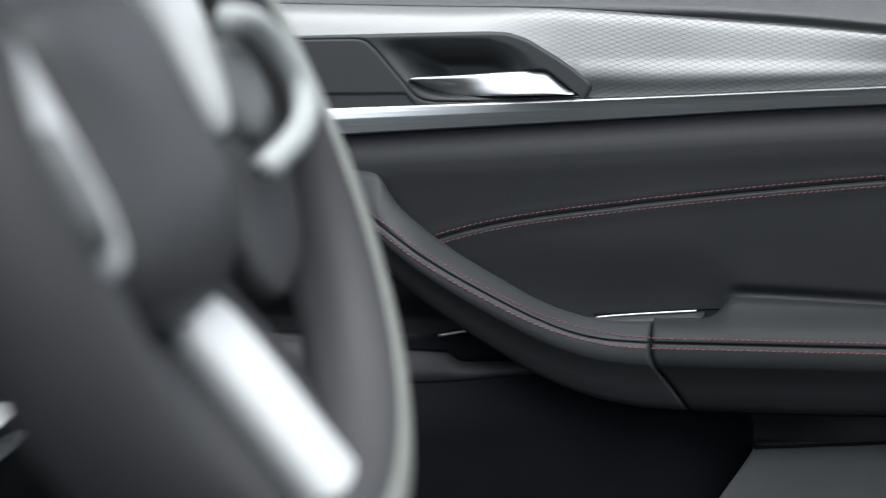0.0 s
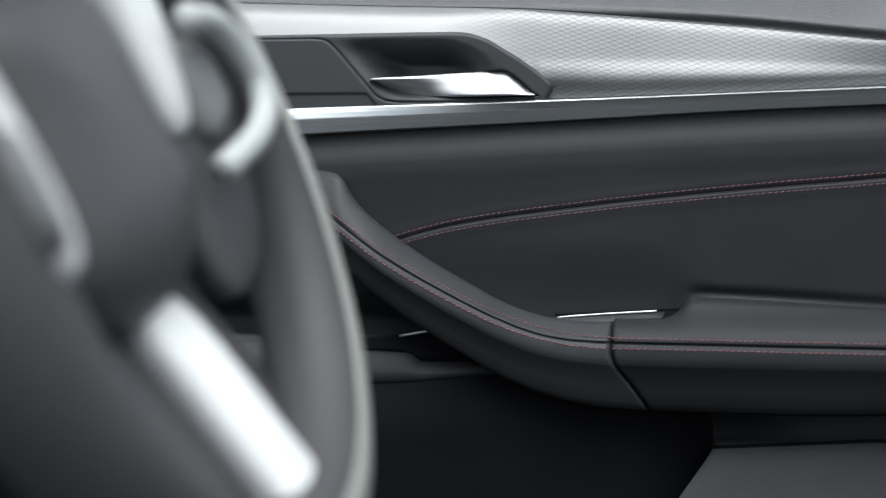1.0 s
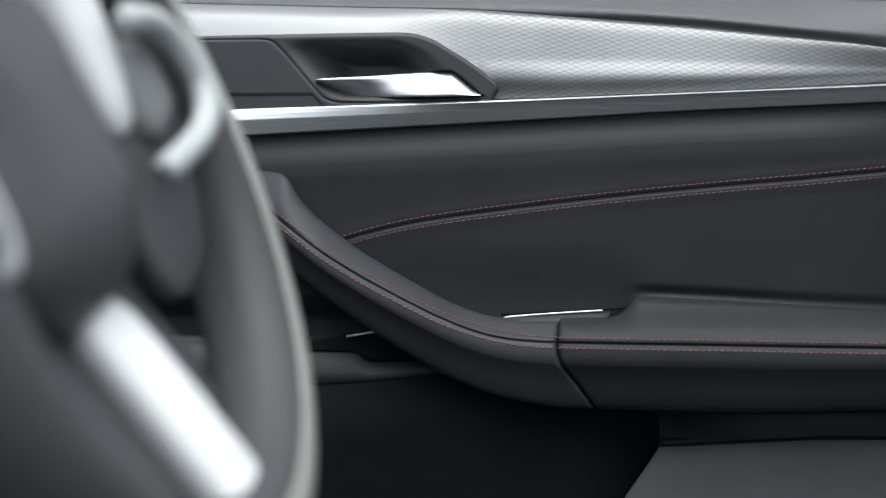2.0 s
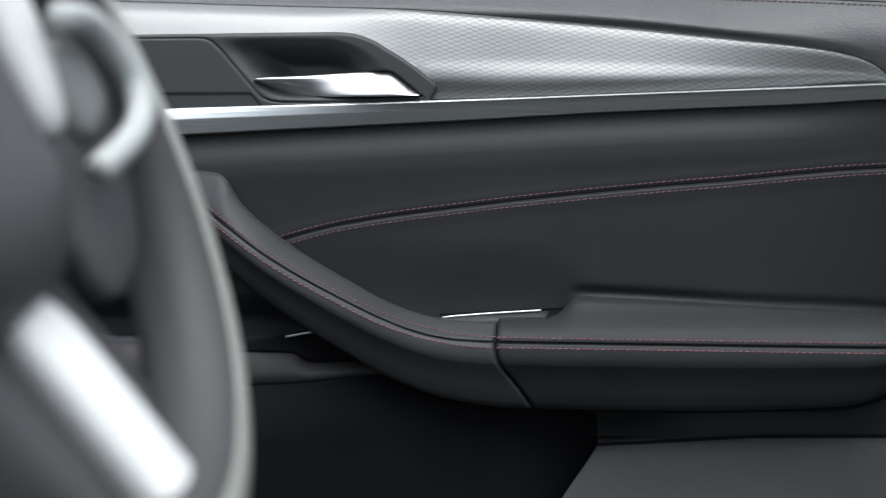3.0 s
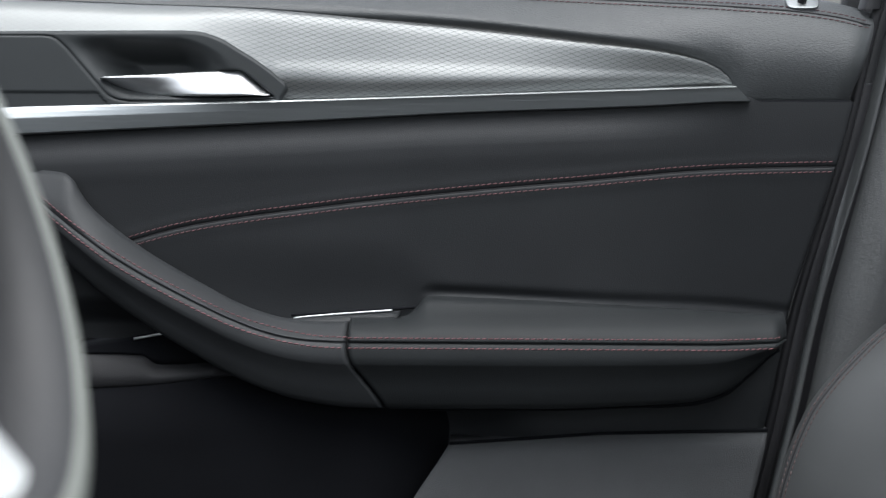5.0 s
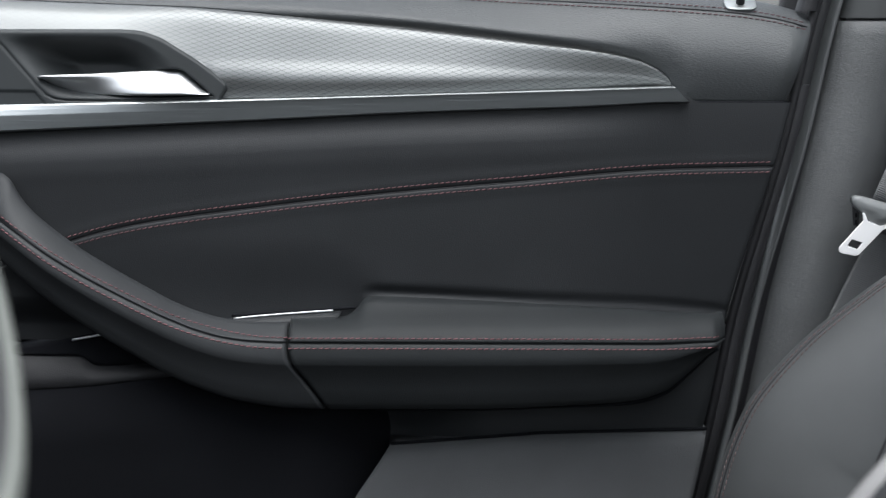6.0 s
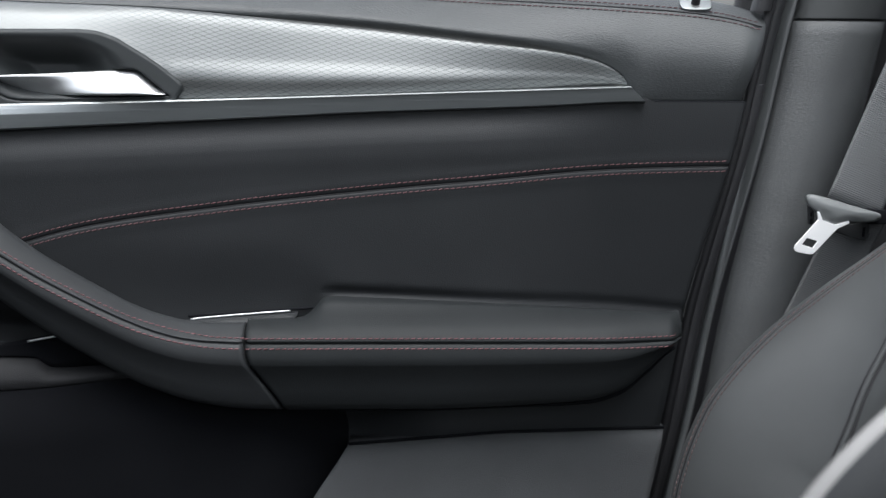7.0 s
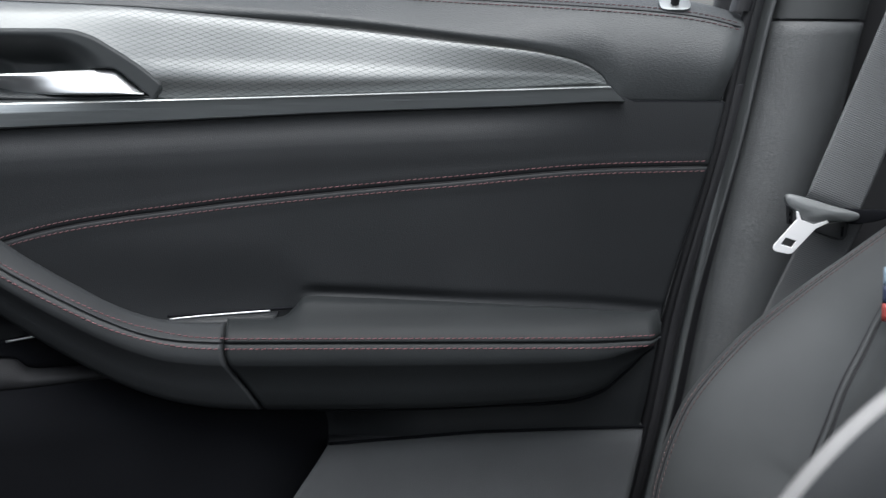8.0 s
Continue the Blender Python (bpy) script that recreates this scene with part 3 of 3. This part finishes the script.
rows = [[(lerp(0.004, x_edge(z) - 0.008, r), lerp(0.0115, -0.014, smooth(0.0, 0.35, r)) - 0.005 * smooth(0.36, 0.40, z), z) for z in span(0.33, 0.455, 20)] for r in span(0, 1, 40)]
rows.append([(x + 0.002, y + 0.04, z) for x, y, z in rows[-1]])
# the brighter copy lifts this panel out of the armrest's shade
part("panel_below_armrest", sheet(rows), TONEDSKIN, door, thick=0.002)
# black tube drawn as the shaded crease under the armrest
part("armrest_crease_shade", tube([(x, -0.052 * (1 - 0.12 * smooth(0.21, 0.268, x)), arm_low(x) - 0.0016) for x in span(0.0, 0.268, 70)], lambda t: 0.0008 + 0.0018 * smooth(0.5, 0.85, t), 8), VOID, door)
x_lin = curve((0.10, -0.12), (0.310, -0.016), (0.340, 0.004), (0.3545, 0.014), (0.36, 0.019))
rows = []
for r in span(0, 1, 60):
    row = []
    for s in span(0, 1, 24):
        top = lerp(0.3560, 0.3690, min(1, r * 2.2) * 0.45 + r * 0.55)
        z = lerp(top, 0.08, s)
        xr = x_edge(max(z, 0.18)) - 0.004
        x = lerp(x_lin(z), xr, r)
        row.append((x, -0.020 + 0.004 * smooth(0.03, 0.0, s) - (0.018 + 0.030 * (1 - r) ** 2) * s, z))
    row = [(row[0][0], 0.012, row[0][2])] + row
    rows.append(row)
part("lining_gap", tube([(r[1][0], -0.0175, r[1][2] + 0.0012) for r in rows], 0.0013, 6), VOID, door)
part("door_lining", sheet(rows), CARPET, door, "grey lower door lining", thick=0.002)

# lock pin in its collar on the sill
lx = 0.286
root = lambda c: math.copysign(abs(c) ** 0.55, c)
collar_pts = [(root(math.cos(a)) * 0.0125, root(math.sin(a)) * 0.0085) for a in span(0, math.tau * 23 / 24, 24)]
tilt = Vector((0, -0.6, 0.8)).normalized()
side = Vector((0, 0.8, 0.6))
base = sill_point(lx, 1.0) + Vector((0, 0.008, 0.0062))
collar = part("lock_collar", plate(collar_pts, lambda u, v, w: base + Vector((u, 0, 0)) + side * v + tilt * w, 0.0022), BRUSHED, door, "silver lock collar", bevel=0.0006)
part("lock_pin", tube([base + tilt * d for d in (0.0, 0.004, 0.008, 0.012)], lambda t: 0.0035 if t < 0.9 else 0.0026, 12), DARK, collar)

# door rear edge
def edge_path(off, y, z0=0.10, z1=0.76, n=40):
    return [(x_edge(min(z, 0.73)) + off, y, z) for z in span(z0, z1, n)]


def band(x0, x1, y0, y1, z0=0.10, z1=0.78, n=40, round_by=0.003):
    rows = []
    for z in span(z0, z1, n):
        e = x_edge(min(z, 0.75))
        rows.append([(e + x0, y0 + 0.02, z), (e + x0, y0 + round_by, z), (e + x0 + round_by, y0, z), (e + x1 - round_by, y1, z), (e + x1, y1 + round_by, z), (e + x1, y1 + 0.02, z)])
    return sheet(rows)


part("door_seal", tube(edge_path(0.0035, 0.012), 0.0042), RUBBER, door, "black rubber door seal")
part("door_return", band(0.006, 0.0165, 0.014, 0.016, z1=0.6420), TRIMDARK, door, "dark grey door edge")
part("door_return", band(0.006, 0.0165, 0.014, 0.016, z0=0.6424), PLASTIC, door, "black door edge")
part("window_frame", band(-0.010, 0.004, 0.000, 0.002, z0=0.700, z1=1.16), RUBBER, door, "black window frame")

# ------------------------------------------------------------------ body side behind the door
part("wall_far_rear", band(0.0, 1.25, 0.110, 0.110, 0.0, 0.80), DARK, kind="structure")
# strip tapers downwards to imitate its lower end sinking into shade
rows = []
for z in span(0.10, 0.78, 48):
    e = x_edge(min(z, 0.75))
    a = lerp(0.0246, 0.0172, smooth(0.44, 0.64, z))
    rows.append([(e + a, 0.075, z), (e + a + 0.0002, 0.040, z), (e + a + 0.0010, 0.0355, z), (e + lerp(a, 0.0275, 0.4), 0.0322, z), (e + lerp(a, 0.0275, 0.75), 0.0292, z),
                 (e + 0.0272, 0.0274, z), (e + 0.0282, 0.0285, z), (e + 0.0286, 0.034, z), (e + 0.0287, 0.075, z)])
# dark band added behind, standing in for the shade beside the strip
part("dark_backing", band(0.0160, 0.0390, 0.041, 0.041), RUBBER, kind="structure")
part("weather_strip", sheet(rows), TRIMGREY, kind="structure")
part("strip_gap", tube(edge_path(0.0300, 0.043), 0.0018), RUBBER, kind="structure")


def pillar_sheet(z0, z1, n):
    rows = []
    for z in span(z0, z1, n):
        e = x_edge(min(z, 0.74)) + lerp(0.0372, 0.0312, smooth(0.42, 0.62, z))
        row = []
        for x, y in ((0, 0.075), (0, 0.046), (0.0012, 0.0405), (0.004, 0.0370), (0.012, 0.0325), (0.026, 0.0290), (0.040, 0.0295), (0.054, 0.0350), (0.067, 0.0440), (0.080, 0.058), (0.090, 0.080), (0.095, 0.110)):
            row.append((e + x, y, z))
        rows.append(row)
    for k, (dy, dz) in enumerate(((0.002, 0.0008), (0.006, 0.0012), (0.03, 0.0012))):
        rows.append([(x, y + dy, z1 + dz) for x, y, _ in rows[n - 1]])
    return sheet(rows)


part("pillar_trim", pillar_sheet(0.05, 0.6920, 60), PILLAR, kind="structure")
part("pillar_upper", pillar_sheet(0.6952, 1.18, 30), SEAT, kind="structure")

# ------------------------------------------------------------------ seat belt
belt = thing("seat_belt", (0.40, 0.01, 0.44), "dark grey woven seat belt with a bright steel latch tongue", "seat belt")


def ribbon(a, b, width, n=30, sag=0.0, twist=0.0):
    """A strap from a to b with UVs in metres along it."""
    a, b = Vector(a), Vector(b)
    d = (b - a).normalized()
    side0 = Vector((d.z, 0, -d.x)).normalized()
    bm = bmesh.new()
    uv = bm.loops.layers.uv.new("UVMap")
    rows, L = [], (b - a).length
    for i in range(n):
        t = i / (n - 1)
        p = a.lerp(b, t) + Vector((0, sag * math.sin(t * math.pi), 0))
        s = side0 + Vector((0, twist, 0))
        row = []
        for k in (0, 0.06, 0.5, 0.94, 1):
            lift = -0.0006 if k in (0.06, 0.94) else 0
            row.append((bm.verts.new(p + s * ((k - 0.5) * width) + Vector((0, lift, 0))), (k * width, t * L)))
        rows.append(row)
    for r0, r1 in zip(rows, rows[1:]):
        for j in range(4):
            q = (r0[j], r1[j], r1[j + 1], r0[j + 1])
            f = bm.faces.new([v for v, _ in q])
            for lp, (_, c) in zip(f.loops, q):
                lp[uv].uv = c
    return bm


part("shoulder_strap", ribbon((0.4165, -0.004, 0.545), (0.545, 0.02, 0.86), 0.0455, sag=-0.004), WEBBING, belt, "grey woven strap", thick=0.0013)
part("lap_strap", ribbon((0.4290, 0.006, 0.5420), (0.3840, 0.026, 0.430), 0.040, sag=0.002), WEBBING, belt, "grey woven strap", thick=0.0013)

latch_at = lambda u, v, w: Vector((u, -0.010 - w + 0.02 * (u - 0.38), v))


def cushioned(outline, rim, rise, rings=5):
    """A moulded piece: an upright rim round an outline and a domed face."""
    cu = sum(p[0] for p in outline) / len(outline)
    cv = sum(p[1] for p in outline) / len(outline)
    rws = [[latch_at(u, v, 0) for u, v in outline], [latch_at(u, v, rim * 0.8) for u, v in outline]]
    for r in range(rings + 1):
        t = r / rings
        k = 1 - 0.72 * t
        rws.append([latch_at(cu + (u - cu) * k, cv + (v - cv) * k * (1 - 0.25 * t), rim + rise * math.sin(t * math.pi / 2)) for u, v in outline])
    return sheet(rws, close=True, caps=True)


def finer(outline):
    """The outline with each corner cut twice."""
    for _ in range(2):
        cut = []
        for p, q in zip(outline, outline[1:] + outline[:1]):
            cut += [(lerp(p[0], q[0], 0.25), lerp(p[1], q[1], 0.25)), (lerp(p[0], q[0], 0.75), lerp(p[1], q[1], 0.75))]
        outline = cut
    return outline


head = [(0.3755, 0.5535), (0.3770, 0.5570), (0.384, 0.5568), (0.403, 0.5514), (0.417, 0.5470), (0.429, 0.5440), (0.4365, 0.5418), (0.4360, 0.5375), (0.428, 0.5346), (0.411, 0.5356), (0.399, 0.5322), (0.390, 0.5350), (0.3853, 0.5425), (0.378, 0.5480)]
latch = part("latch_head", cushioned(finer(head), 0.006, 0.004), LATCH, belt, "dark grey plastic latch head")
part("latch_wing", plate(finer([(0.420, 0.5462), (0.441, 0.5440), (0.456, 0.5442), (0.464, 0.5420), (0.461, 0.5372), (0.445, 0.5330), (0.424, 0.5325)]), lambda u, v, w: latch_at(u, v, w - 0.006), 0.007), VOID, belt, bevel=0.0012)
bracket = part("latch_bracket", plate([(0.401, 0.5300), (0.4318, 0.5345), (0.4312, 0.5220), (0.4285, 0.5185), (0.423, 0.5196), (0.4035, 0.5255)], lambda u, v, w: latch_at(u, v, w - 0.011), 0.003), PLASTIC, belt, "black plastic bracket", bevel=0.0008)
part("bracket_hole", plate([(0.4262, 0.5295), (0.4282, 0.5297), (0.4278, 0.5218), (0.4258, 0.5218)], lambda u, v, w: latch_at(u, v, w - 0.0079), 0.0008), VOID, bracket)
flange = part("latch_flange", plate([(0.3795, 0.5480), (0.3850, 0.5450), (0.3848, 0.5318), (0.3805, 0.5326)], lambda u, v, w: latch_at(u, v, w - 0.006), 0.003), PLASTIC, belt, bevel=0.0006)
for hole_z in (0.5408, 0.5352):
    part("flange_hole", plate([(0.3815, hole_z + 0.0017), (0.3829, hole_z + 0.0017), (0.3829, hole_z - 0.0017), (0.3815, hole_z - 0.0017)], lambda u, v, w: latch_at(u, v, w - 0.0029), 0.0006), VOID, flange)


def tongue_mesh():
    """Steel tongue with two prongs and a square window."""
    outer = [(0.3838, 0.5440), (0.3858, 0.5438), (0.3884, 0.5374), (0.3990, 0.5334), (0.4100, 0.5366), (0.4108, 0.5346), (0.4006, 0.5300), (0.3828, 0.5114), (0.3814, 0.5104), (0.3790, 0.5100), (0.3690, 0.5120), (0.3668, 0.5130), (0.3660, 0.5150), (0.3666, 0.5174), (0.3848, 0.5376)]
    hole = [(0.3762, 0.5232), (0.3850, 0.5204), (0.3812, 0.5152), (0.3722, 0.5180)]
    bm = bmesh.new()
    edges = []
    for loop in (outer, hole):
        vs = [bm.verts.new((u, -0.0185 + 0.10 * (u - 0.37), v)) for u, v in loop]
        edges += [bm.edges.new((a, b)) for a, b in zip(vs, vs[1:] + vs[:1])]
    bmesh.ops.triangle_fill(bm, use_beauty=True, edges=edges)
    faces = bmesh.ops.extrude_face_region(bm, geom=list(bm.faces))["geom"]
    bmesh.ops.translate(bm, vec=(0, -0.0022, 0), verts=[g for g in faces if isinstance(g, bmesh.types.BMVert)])
    return bm


part("latch_tongue", tongue_mesh(), STEEL, belt, "bright steel latch tongue", shade=False, bevel=0.0004)

# ------------------------------------------------------------------ driver's seat
seat = thing("driver_seat", (0.42, -0.29, 0.0), "black leather driver seat with side bolsters and dark red stitching", "car seat")
front_line = [(0.249, 0.170), (0.259, 0.260), (0.265, 0.327), (0.271, 0.355), (0.287, 0.399), (0.329, 0.452), (0.371, 0.487), (0.414, 0.5185), (0.459, 0.551), (0.543, 0.611), (0.623, 0.672)]
fl_x = curve(*[(i, p[0]) for i, p in enumerate(front_line)])
fl_z = curve(*[(i, p[1]) for i, p in enumerate(front_line)])
FAR, NEAR = -0.070, -0.350


hollow = curve((0, 0.07), (3, 0.078), (4, 0.084), (5, 0.070), (6, 0.046), (7.2, 0.018), (10, 0.012))


def seat_point(i, y):
    """The front of the backrest: i runs up the bolster's edge, y across the seat."""
    x, z = fl_x(i), fl_z(i)
    dx, dz = fl_x(i + 0.05) - fl_x(i - 0.05), fl_z(i + 0.05) - fl_z(i - 0.05)
    l = math.hypot(dx, dz)
    n = Vector((dz / l, 0, -dx / l))
    mid = (FAR + NEAR) / 2
    half = (FAR - NEAR) / 2
    c = abs(y - mid) / half
    if c > 1:
        e = (c - 1) * half
        depth = 0.006 * (e / 0.01) ** 2 if e < 0.02 else 0.024 + (e - 0.02) * 3.6
    else:
        depth = hollow(i) * smooth(1.0, 0.22, c) + 0.004 * (1 - c)
    return Vector((x, y, z)) + n * depth


def seam_in(i):
    """How far the inner seam lies from the bolster's edge."""
    return 0.093 - 0.0052 * min(4.0, max(0.0, i - 4.0))


def seat_sheet(y0, y1, m):
    return sheet([[tuple(seat_point(i, y)) for y in span(y0(i), y1(i), m)] for i in span(0, 10, 90)])


part("far_bolster", seat_sheet(lambda i: FAR + 0.055, lambda i: FAR - seam_in(i) + 0.001, 40), SEAT, seat, thick=0.003)
part("centre_panel", seat_sheet(lambda i: FAR - seam_in(i) - 0.001, lambda i: NEAR + 0.094, 20), SEAT, seat, thick=0.003)
part("near_bolster", seat_sheet(lambda i: NEAR + 0.092, lambda i: NEAR - 0.055, 40), TONEDSKIN, seat, "dark side bolster", thick=0.003)
part("seam_piping", tube([seat_point(i, FAR - seam_in(i)) + Vector((-0.001, 0, 0.001)) for i in span(0, 10, 60)], 0.0026), SEAT, seat)
part("seam_piping", tube([seat_point(i, NEAR + 0.093) + Vector((-0.001, 0, 0.001)) for i in span(0, 10, 60)], 0.0026), SEAT, seat)
for side_off in (0.0035, -0.0035):
    part("seam_line", tube([seat_point(i, FAR - seam_in(i) + side_off) + Vector((-0.0007, 0, 0.0007)) for i in span(0, 10, 60)], 0.0014), DARK, seat)
sn = lambda p: Vector((-0.7, -0.5, 0.5)).normalized()
for y in (FAR - 0.006, FAR - 0.013):
    part("bolster_stitching", stitches([seat_point(i, y) + Vector((-0.0012, -0.0006, 0.0012)) for i in span(0.5, 10, 300)], sn, size=0.00055), SEATTHREAD, seat, "row of dark red stitches", kind="stuff")
part("bolster_seam", tube([seat_point(i, FAR - 0.0095) + Vector((-0.0006, 0, 0.0006)) for i in span(0, 10, 160)], 0.0012), DARK, seat)
# pale bead added so the near bolster's crest looks strongly lit
part("crest_bead", tube([seat_point(i, NEAR + 0.004) + Vector((0.002, 0, -0.002)) for i in span(0, 10, 80)], 0.0092, 12), CRESTBEAD, seat, "pale grey crest bead")
for k, mat in enumerate((BLUE_L, BLUE_D, RED)):
    z0 = 0.5215 - 0.0126 * k
    rows = [[Vector((0.4090 - 0.003 * math.sin(math.pi * t), -0.163 - 0.004 * t, lerp(z0, z0 - 0.0125, r))) for t in span(0, 1, 6)] + [Vector((0.422, -0.163, lerp(z0, z0 - 0.0125, r)))] for r in span(0, 1, 4)]
    part("flag_label", sheet(rows), mat, seat, "small woven colour label", thick=0.0008)
part("back_shell", block(0.50, 0.60, NEAR - 0.06, FAR + 0.06, 0.15, 0.55), DARK, seat, bevel=0.02)
part("cushion", block(0.02, 0.50, NEAR - 0.06, FAR + 0.06, 0.10, 0.20), SEAT, seat, bevel=0.03)
part("seat_base", block(0.08, 0.48, NEAR - 0.02, FAR + 0.02, 0.0, 0.10), DARK, seat, bevel=0.01)

# ------------------------------------------------------------------ steering wheel
ta, dl = radians(21.5), radians(-1.2)
W_N = Vector((math.cos(ta) * math.cos(dl), -math.cos(ta) * math.sin(dl), math.sin(ta)))
W_U = Vector((math.sin(dl), math.cos(dl), 0))
W_V = W_N.cross(W_U)
W_C = Vector((-0.201, -0.598, 0.631))
R_RIM = 0.1675
wheel = thing("steering_wheel", W_C, "black leather three-spoke steering wheel with silver spoke trim", "steering wheel")


W_TURN = radians(8)


def wp(u, v, w=0.0):
    """A place on the wheel, which is turned a little to the driver's left."""
    c, d = math.cos(W_TURN), math.sin(W_TURN)
    return W_C + W_U * (u * c - v * d) + W_V * (u * d + v * c) + W_N * w


rows = []
for k in range(120):
    a = k * math.tau / 120
    grip = 1 + 0.10 * math.exp(-((a - 0.6) / 0.18) ** 2) + 0.10 * math.exp(-((a - 2.54) / 0.18) ** 2)
    row = []
    for j in range(20):
        b = j * math.tau / 20
        rr = R_RIM + math.cos(b) * 0.0200 * grip
        row.append(wp(rr * math.cos(a), rr * math.sin(a), -0.0210 + math.sin(b) * 0.0250 * grip))
    rows.append(row)
rows.append(rows[0])
bmr = sheet(rows, close=True)
bmesh.ops.remove_doubles(bmr, verts=bmr.verts, dist=1e-6)
part("rim", bmr, RIMSKIN, wheel, "black leather rim")
# pale bead on the far arc only, painting window light on the rim
rows = [[wp((0.1702 + math.cos(b) * 0.0120) * math.cos(a), (0.1702 + math.cos(b) * 0.0120) * math.sin(a), -0.0020 + math.sin(b) * 0.0070) for b in span(0, math.tau * 9 / 10, 10)] for a in span(-1.75, 1.3, 70)]
bmr = sheet(rows, close=True, caps=True)
bmesh.ops.remove_doubles(bmr, verts=bmr.verts, dist=1e-6)
part("rim_highlight", bmr, RIMGLINT, wheel, "pale highlight painted along the rim")


def pad(outline, w0, w1, rings=6, power=2.2, lean=(0.0, 0.0), skirt=0.012):
    """A cushioned pad: an outline (u, v) domed from w0 up to w1, its plane leaning along u and v."""
    cu = sum(p[0] for p in outline) / len(outline)
    cv = sum(p[1] for p in outline) / len(outline)
    tip = lambda u, v: (u - cu) * lean[0] + (v - cv) * lean[1]
    rws = [[wp(u, v, w0 - skirt + tip(u, v)) for u, v in outline]]
    for r in range(rings + 1):
        t = r / rings
        k = 1 - 0.9 * t ** 1.6
        ring = []
        for u, v in outline:
            uu, vv = cu + (u - cu) * k, cv + (v - cv) * k
            ring.append(wp(uu, vv, lerp(w0, w1, 1 - (1 - t) ** power) + tip(uu, vv)))
        rws.append(ring)
    return sheet(rws, close=True, caps=True)


def rounded(pts, n=6):
    """A closed smooth outline through corner points."""
    res = []
    m = len(pts)
    for i in range(m):
        p0, p1, p2 = Vector(pts[i - 1]), Vector(pts[i]), Vector(pts[(i + 1) % m])
        a, b = p1.lerp(p0, 0.38), p1.lerp(p2, 0.38)
        for t in span(0, 1, n):
            q = a.lerp(p1, t).lerp(p1.lerp(b, t), t)
            res.append((q.x, q.y))
    return res


part("airbag_cover", pad(rounded([(-0.064, 0.095), (0.064, 0.095), (0.068, 0.04), (0.080, -0.028), (0.040, -0.056), (-0.040, -0.056), (-0.080, -0.028), (-0.068, 0.04)]), -0.040, -0.012), WHEELSKIN, wheel, "black airbag cover")
for sgn in (1, -1):
    pod = part("spoke", pad(rounded([(sgn * 0.078, 0.056), (sgn * 0.155, 0.048), (sgn * 0.150, -0.010), (sgn * 0.118, -0.072), (sgn * 0.070, -0.084)]), -0.024, -0.020, lean=(sgn * 0.25, 0)), WHEELSKIN, wheel)
    rise, tip, top, foot = (0.003, 0.06, 0.100, 0.002) if sgn > 0 else (-0.004, -0.10, 0.150, -0.016)
    part("inner_trim", pad(rounded([(sgn * 0.070, top), (sgn * 0.116, top), (sgn * 0.116, 0.045), (sgn * 0.108, foot), (sgn * 0.078, foot), (sgn * 0.070, 0.045)]), rise - 0.026, rise - 0.018, lean=(0, tip)), SILVER, pod, "silver spoke trim")
    ring = [(0.093, 0.0515, -0.001), (0.119, 0.0440, 0.002), (0.134, 0.0275, 0.004), (0.139, 0.0106, 0.005), (0.132, -0.0045, 0.004), (0.114, -0.0140, 0.000), (0.0935, -0.0180, -0.007), (0.082, -0.0200, -0.013)]
    fu, fv, fw = (curve(*[(i, p[k]) for i, p in enumerate(ring)]) for k in range(3))
    if sgn > 0:
        part("outer_trim", tube([wp(sgn * fu(i), fv(i), fw(i)) for i in span(0, 7, 40)], 0.0072, 10), SATINTRIM, pod, "silver spoke trim")
    part("button_field", pad(rounded([(sgn * 0.100, 0.046), (sgn * 0.126, 0.038), (sgn * 0.130, 0.002), (sgn * 0.098, -0.010)]), -0.014, -0.008, lean=(sgn * 0.25, 0)), LATCH, pod)
low = part("lower_spoke", pad(rounded([(-0.084, -0.022), (0.084, -0.022), (0.086, -0.160), (-0.086, -0.160)]), -0.046, -0.040, lean=(0, -0.24)), WHEELSKIN, wheel)
part("lower_trim", pad(rounded([(-0.023, -0.050), (0.023, -0.050), (0.024, -0.110), (0.022, -0.236), (-0.022, -0.236), (-0.024, -0.110)]), -0.0190, -0.0130, lean=(0, -0.24)), SILVER, low, "silver spoke trim")
part("column", tube([wp(0, 0, -0.03), wp(0, 0, -0.08), wp(0, 0, -0.24)], 0.045, 16), DARK, wheel)

# ------------------------------------------------------------------ dashboard
dash_rows = []
for y in span(-1.54, 0.02, 20):
    dash_rows.append([(-0.50, y, 0.30), (-0.47, y, 0.42), (-0.46, y, 0.55), (-0.48, y, 0.64), (-0.53, y, 0.69), (-0.62, y, 0.71), (-0.95, y, 0.74), (-1.28, y, 0.72), (-1.28, y, 0.30)])
part("dashboard", sheet(dash_rows, close=True, caps=True), PLASTIC, kind="structure")

# light switch panel on the dashboard
switch = thing("light_switch", (-0.462, -0.32, 0.43), "black light switch panel with silver edge on the dashboard", "light switch")
part("silver_edge", plate([(-0.345, 0.4570), (-0.318, 0.4500), (-0.3010, 0.4462), (-0.3000, 0.4450), (-0.305, 0.4440), (-0.318, 0.4430), (-0.345, 0.4405)], lambda u, v, w: Vector((-0.4600 + w - 0.9 * (v - 0.445), u, v)), 0.008), SILVER, switch, "silver switch edge", bevel=0.001)
part("panel_face", plate([(-0.345, 0.4260), (-0.310, 0.4225), (-0.280, 0.4220), (-0.280, 0.4190), (-0.310, 0.4160), (-0.345, 0.4140)], lambda u, v, w: Vector((-0.4650 + w - 0.9 * (v - 0.415), u, v)), 0.008), TRIMGREY, switch, "grey switch face", bevel=0.001)
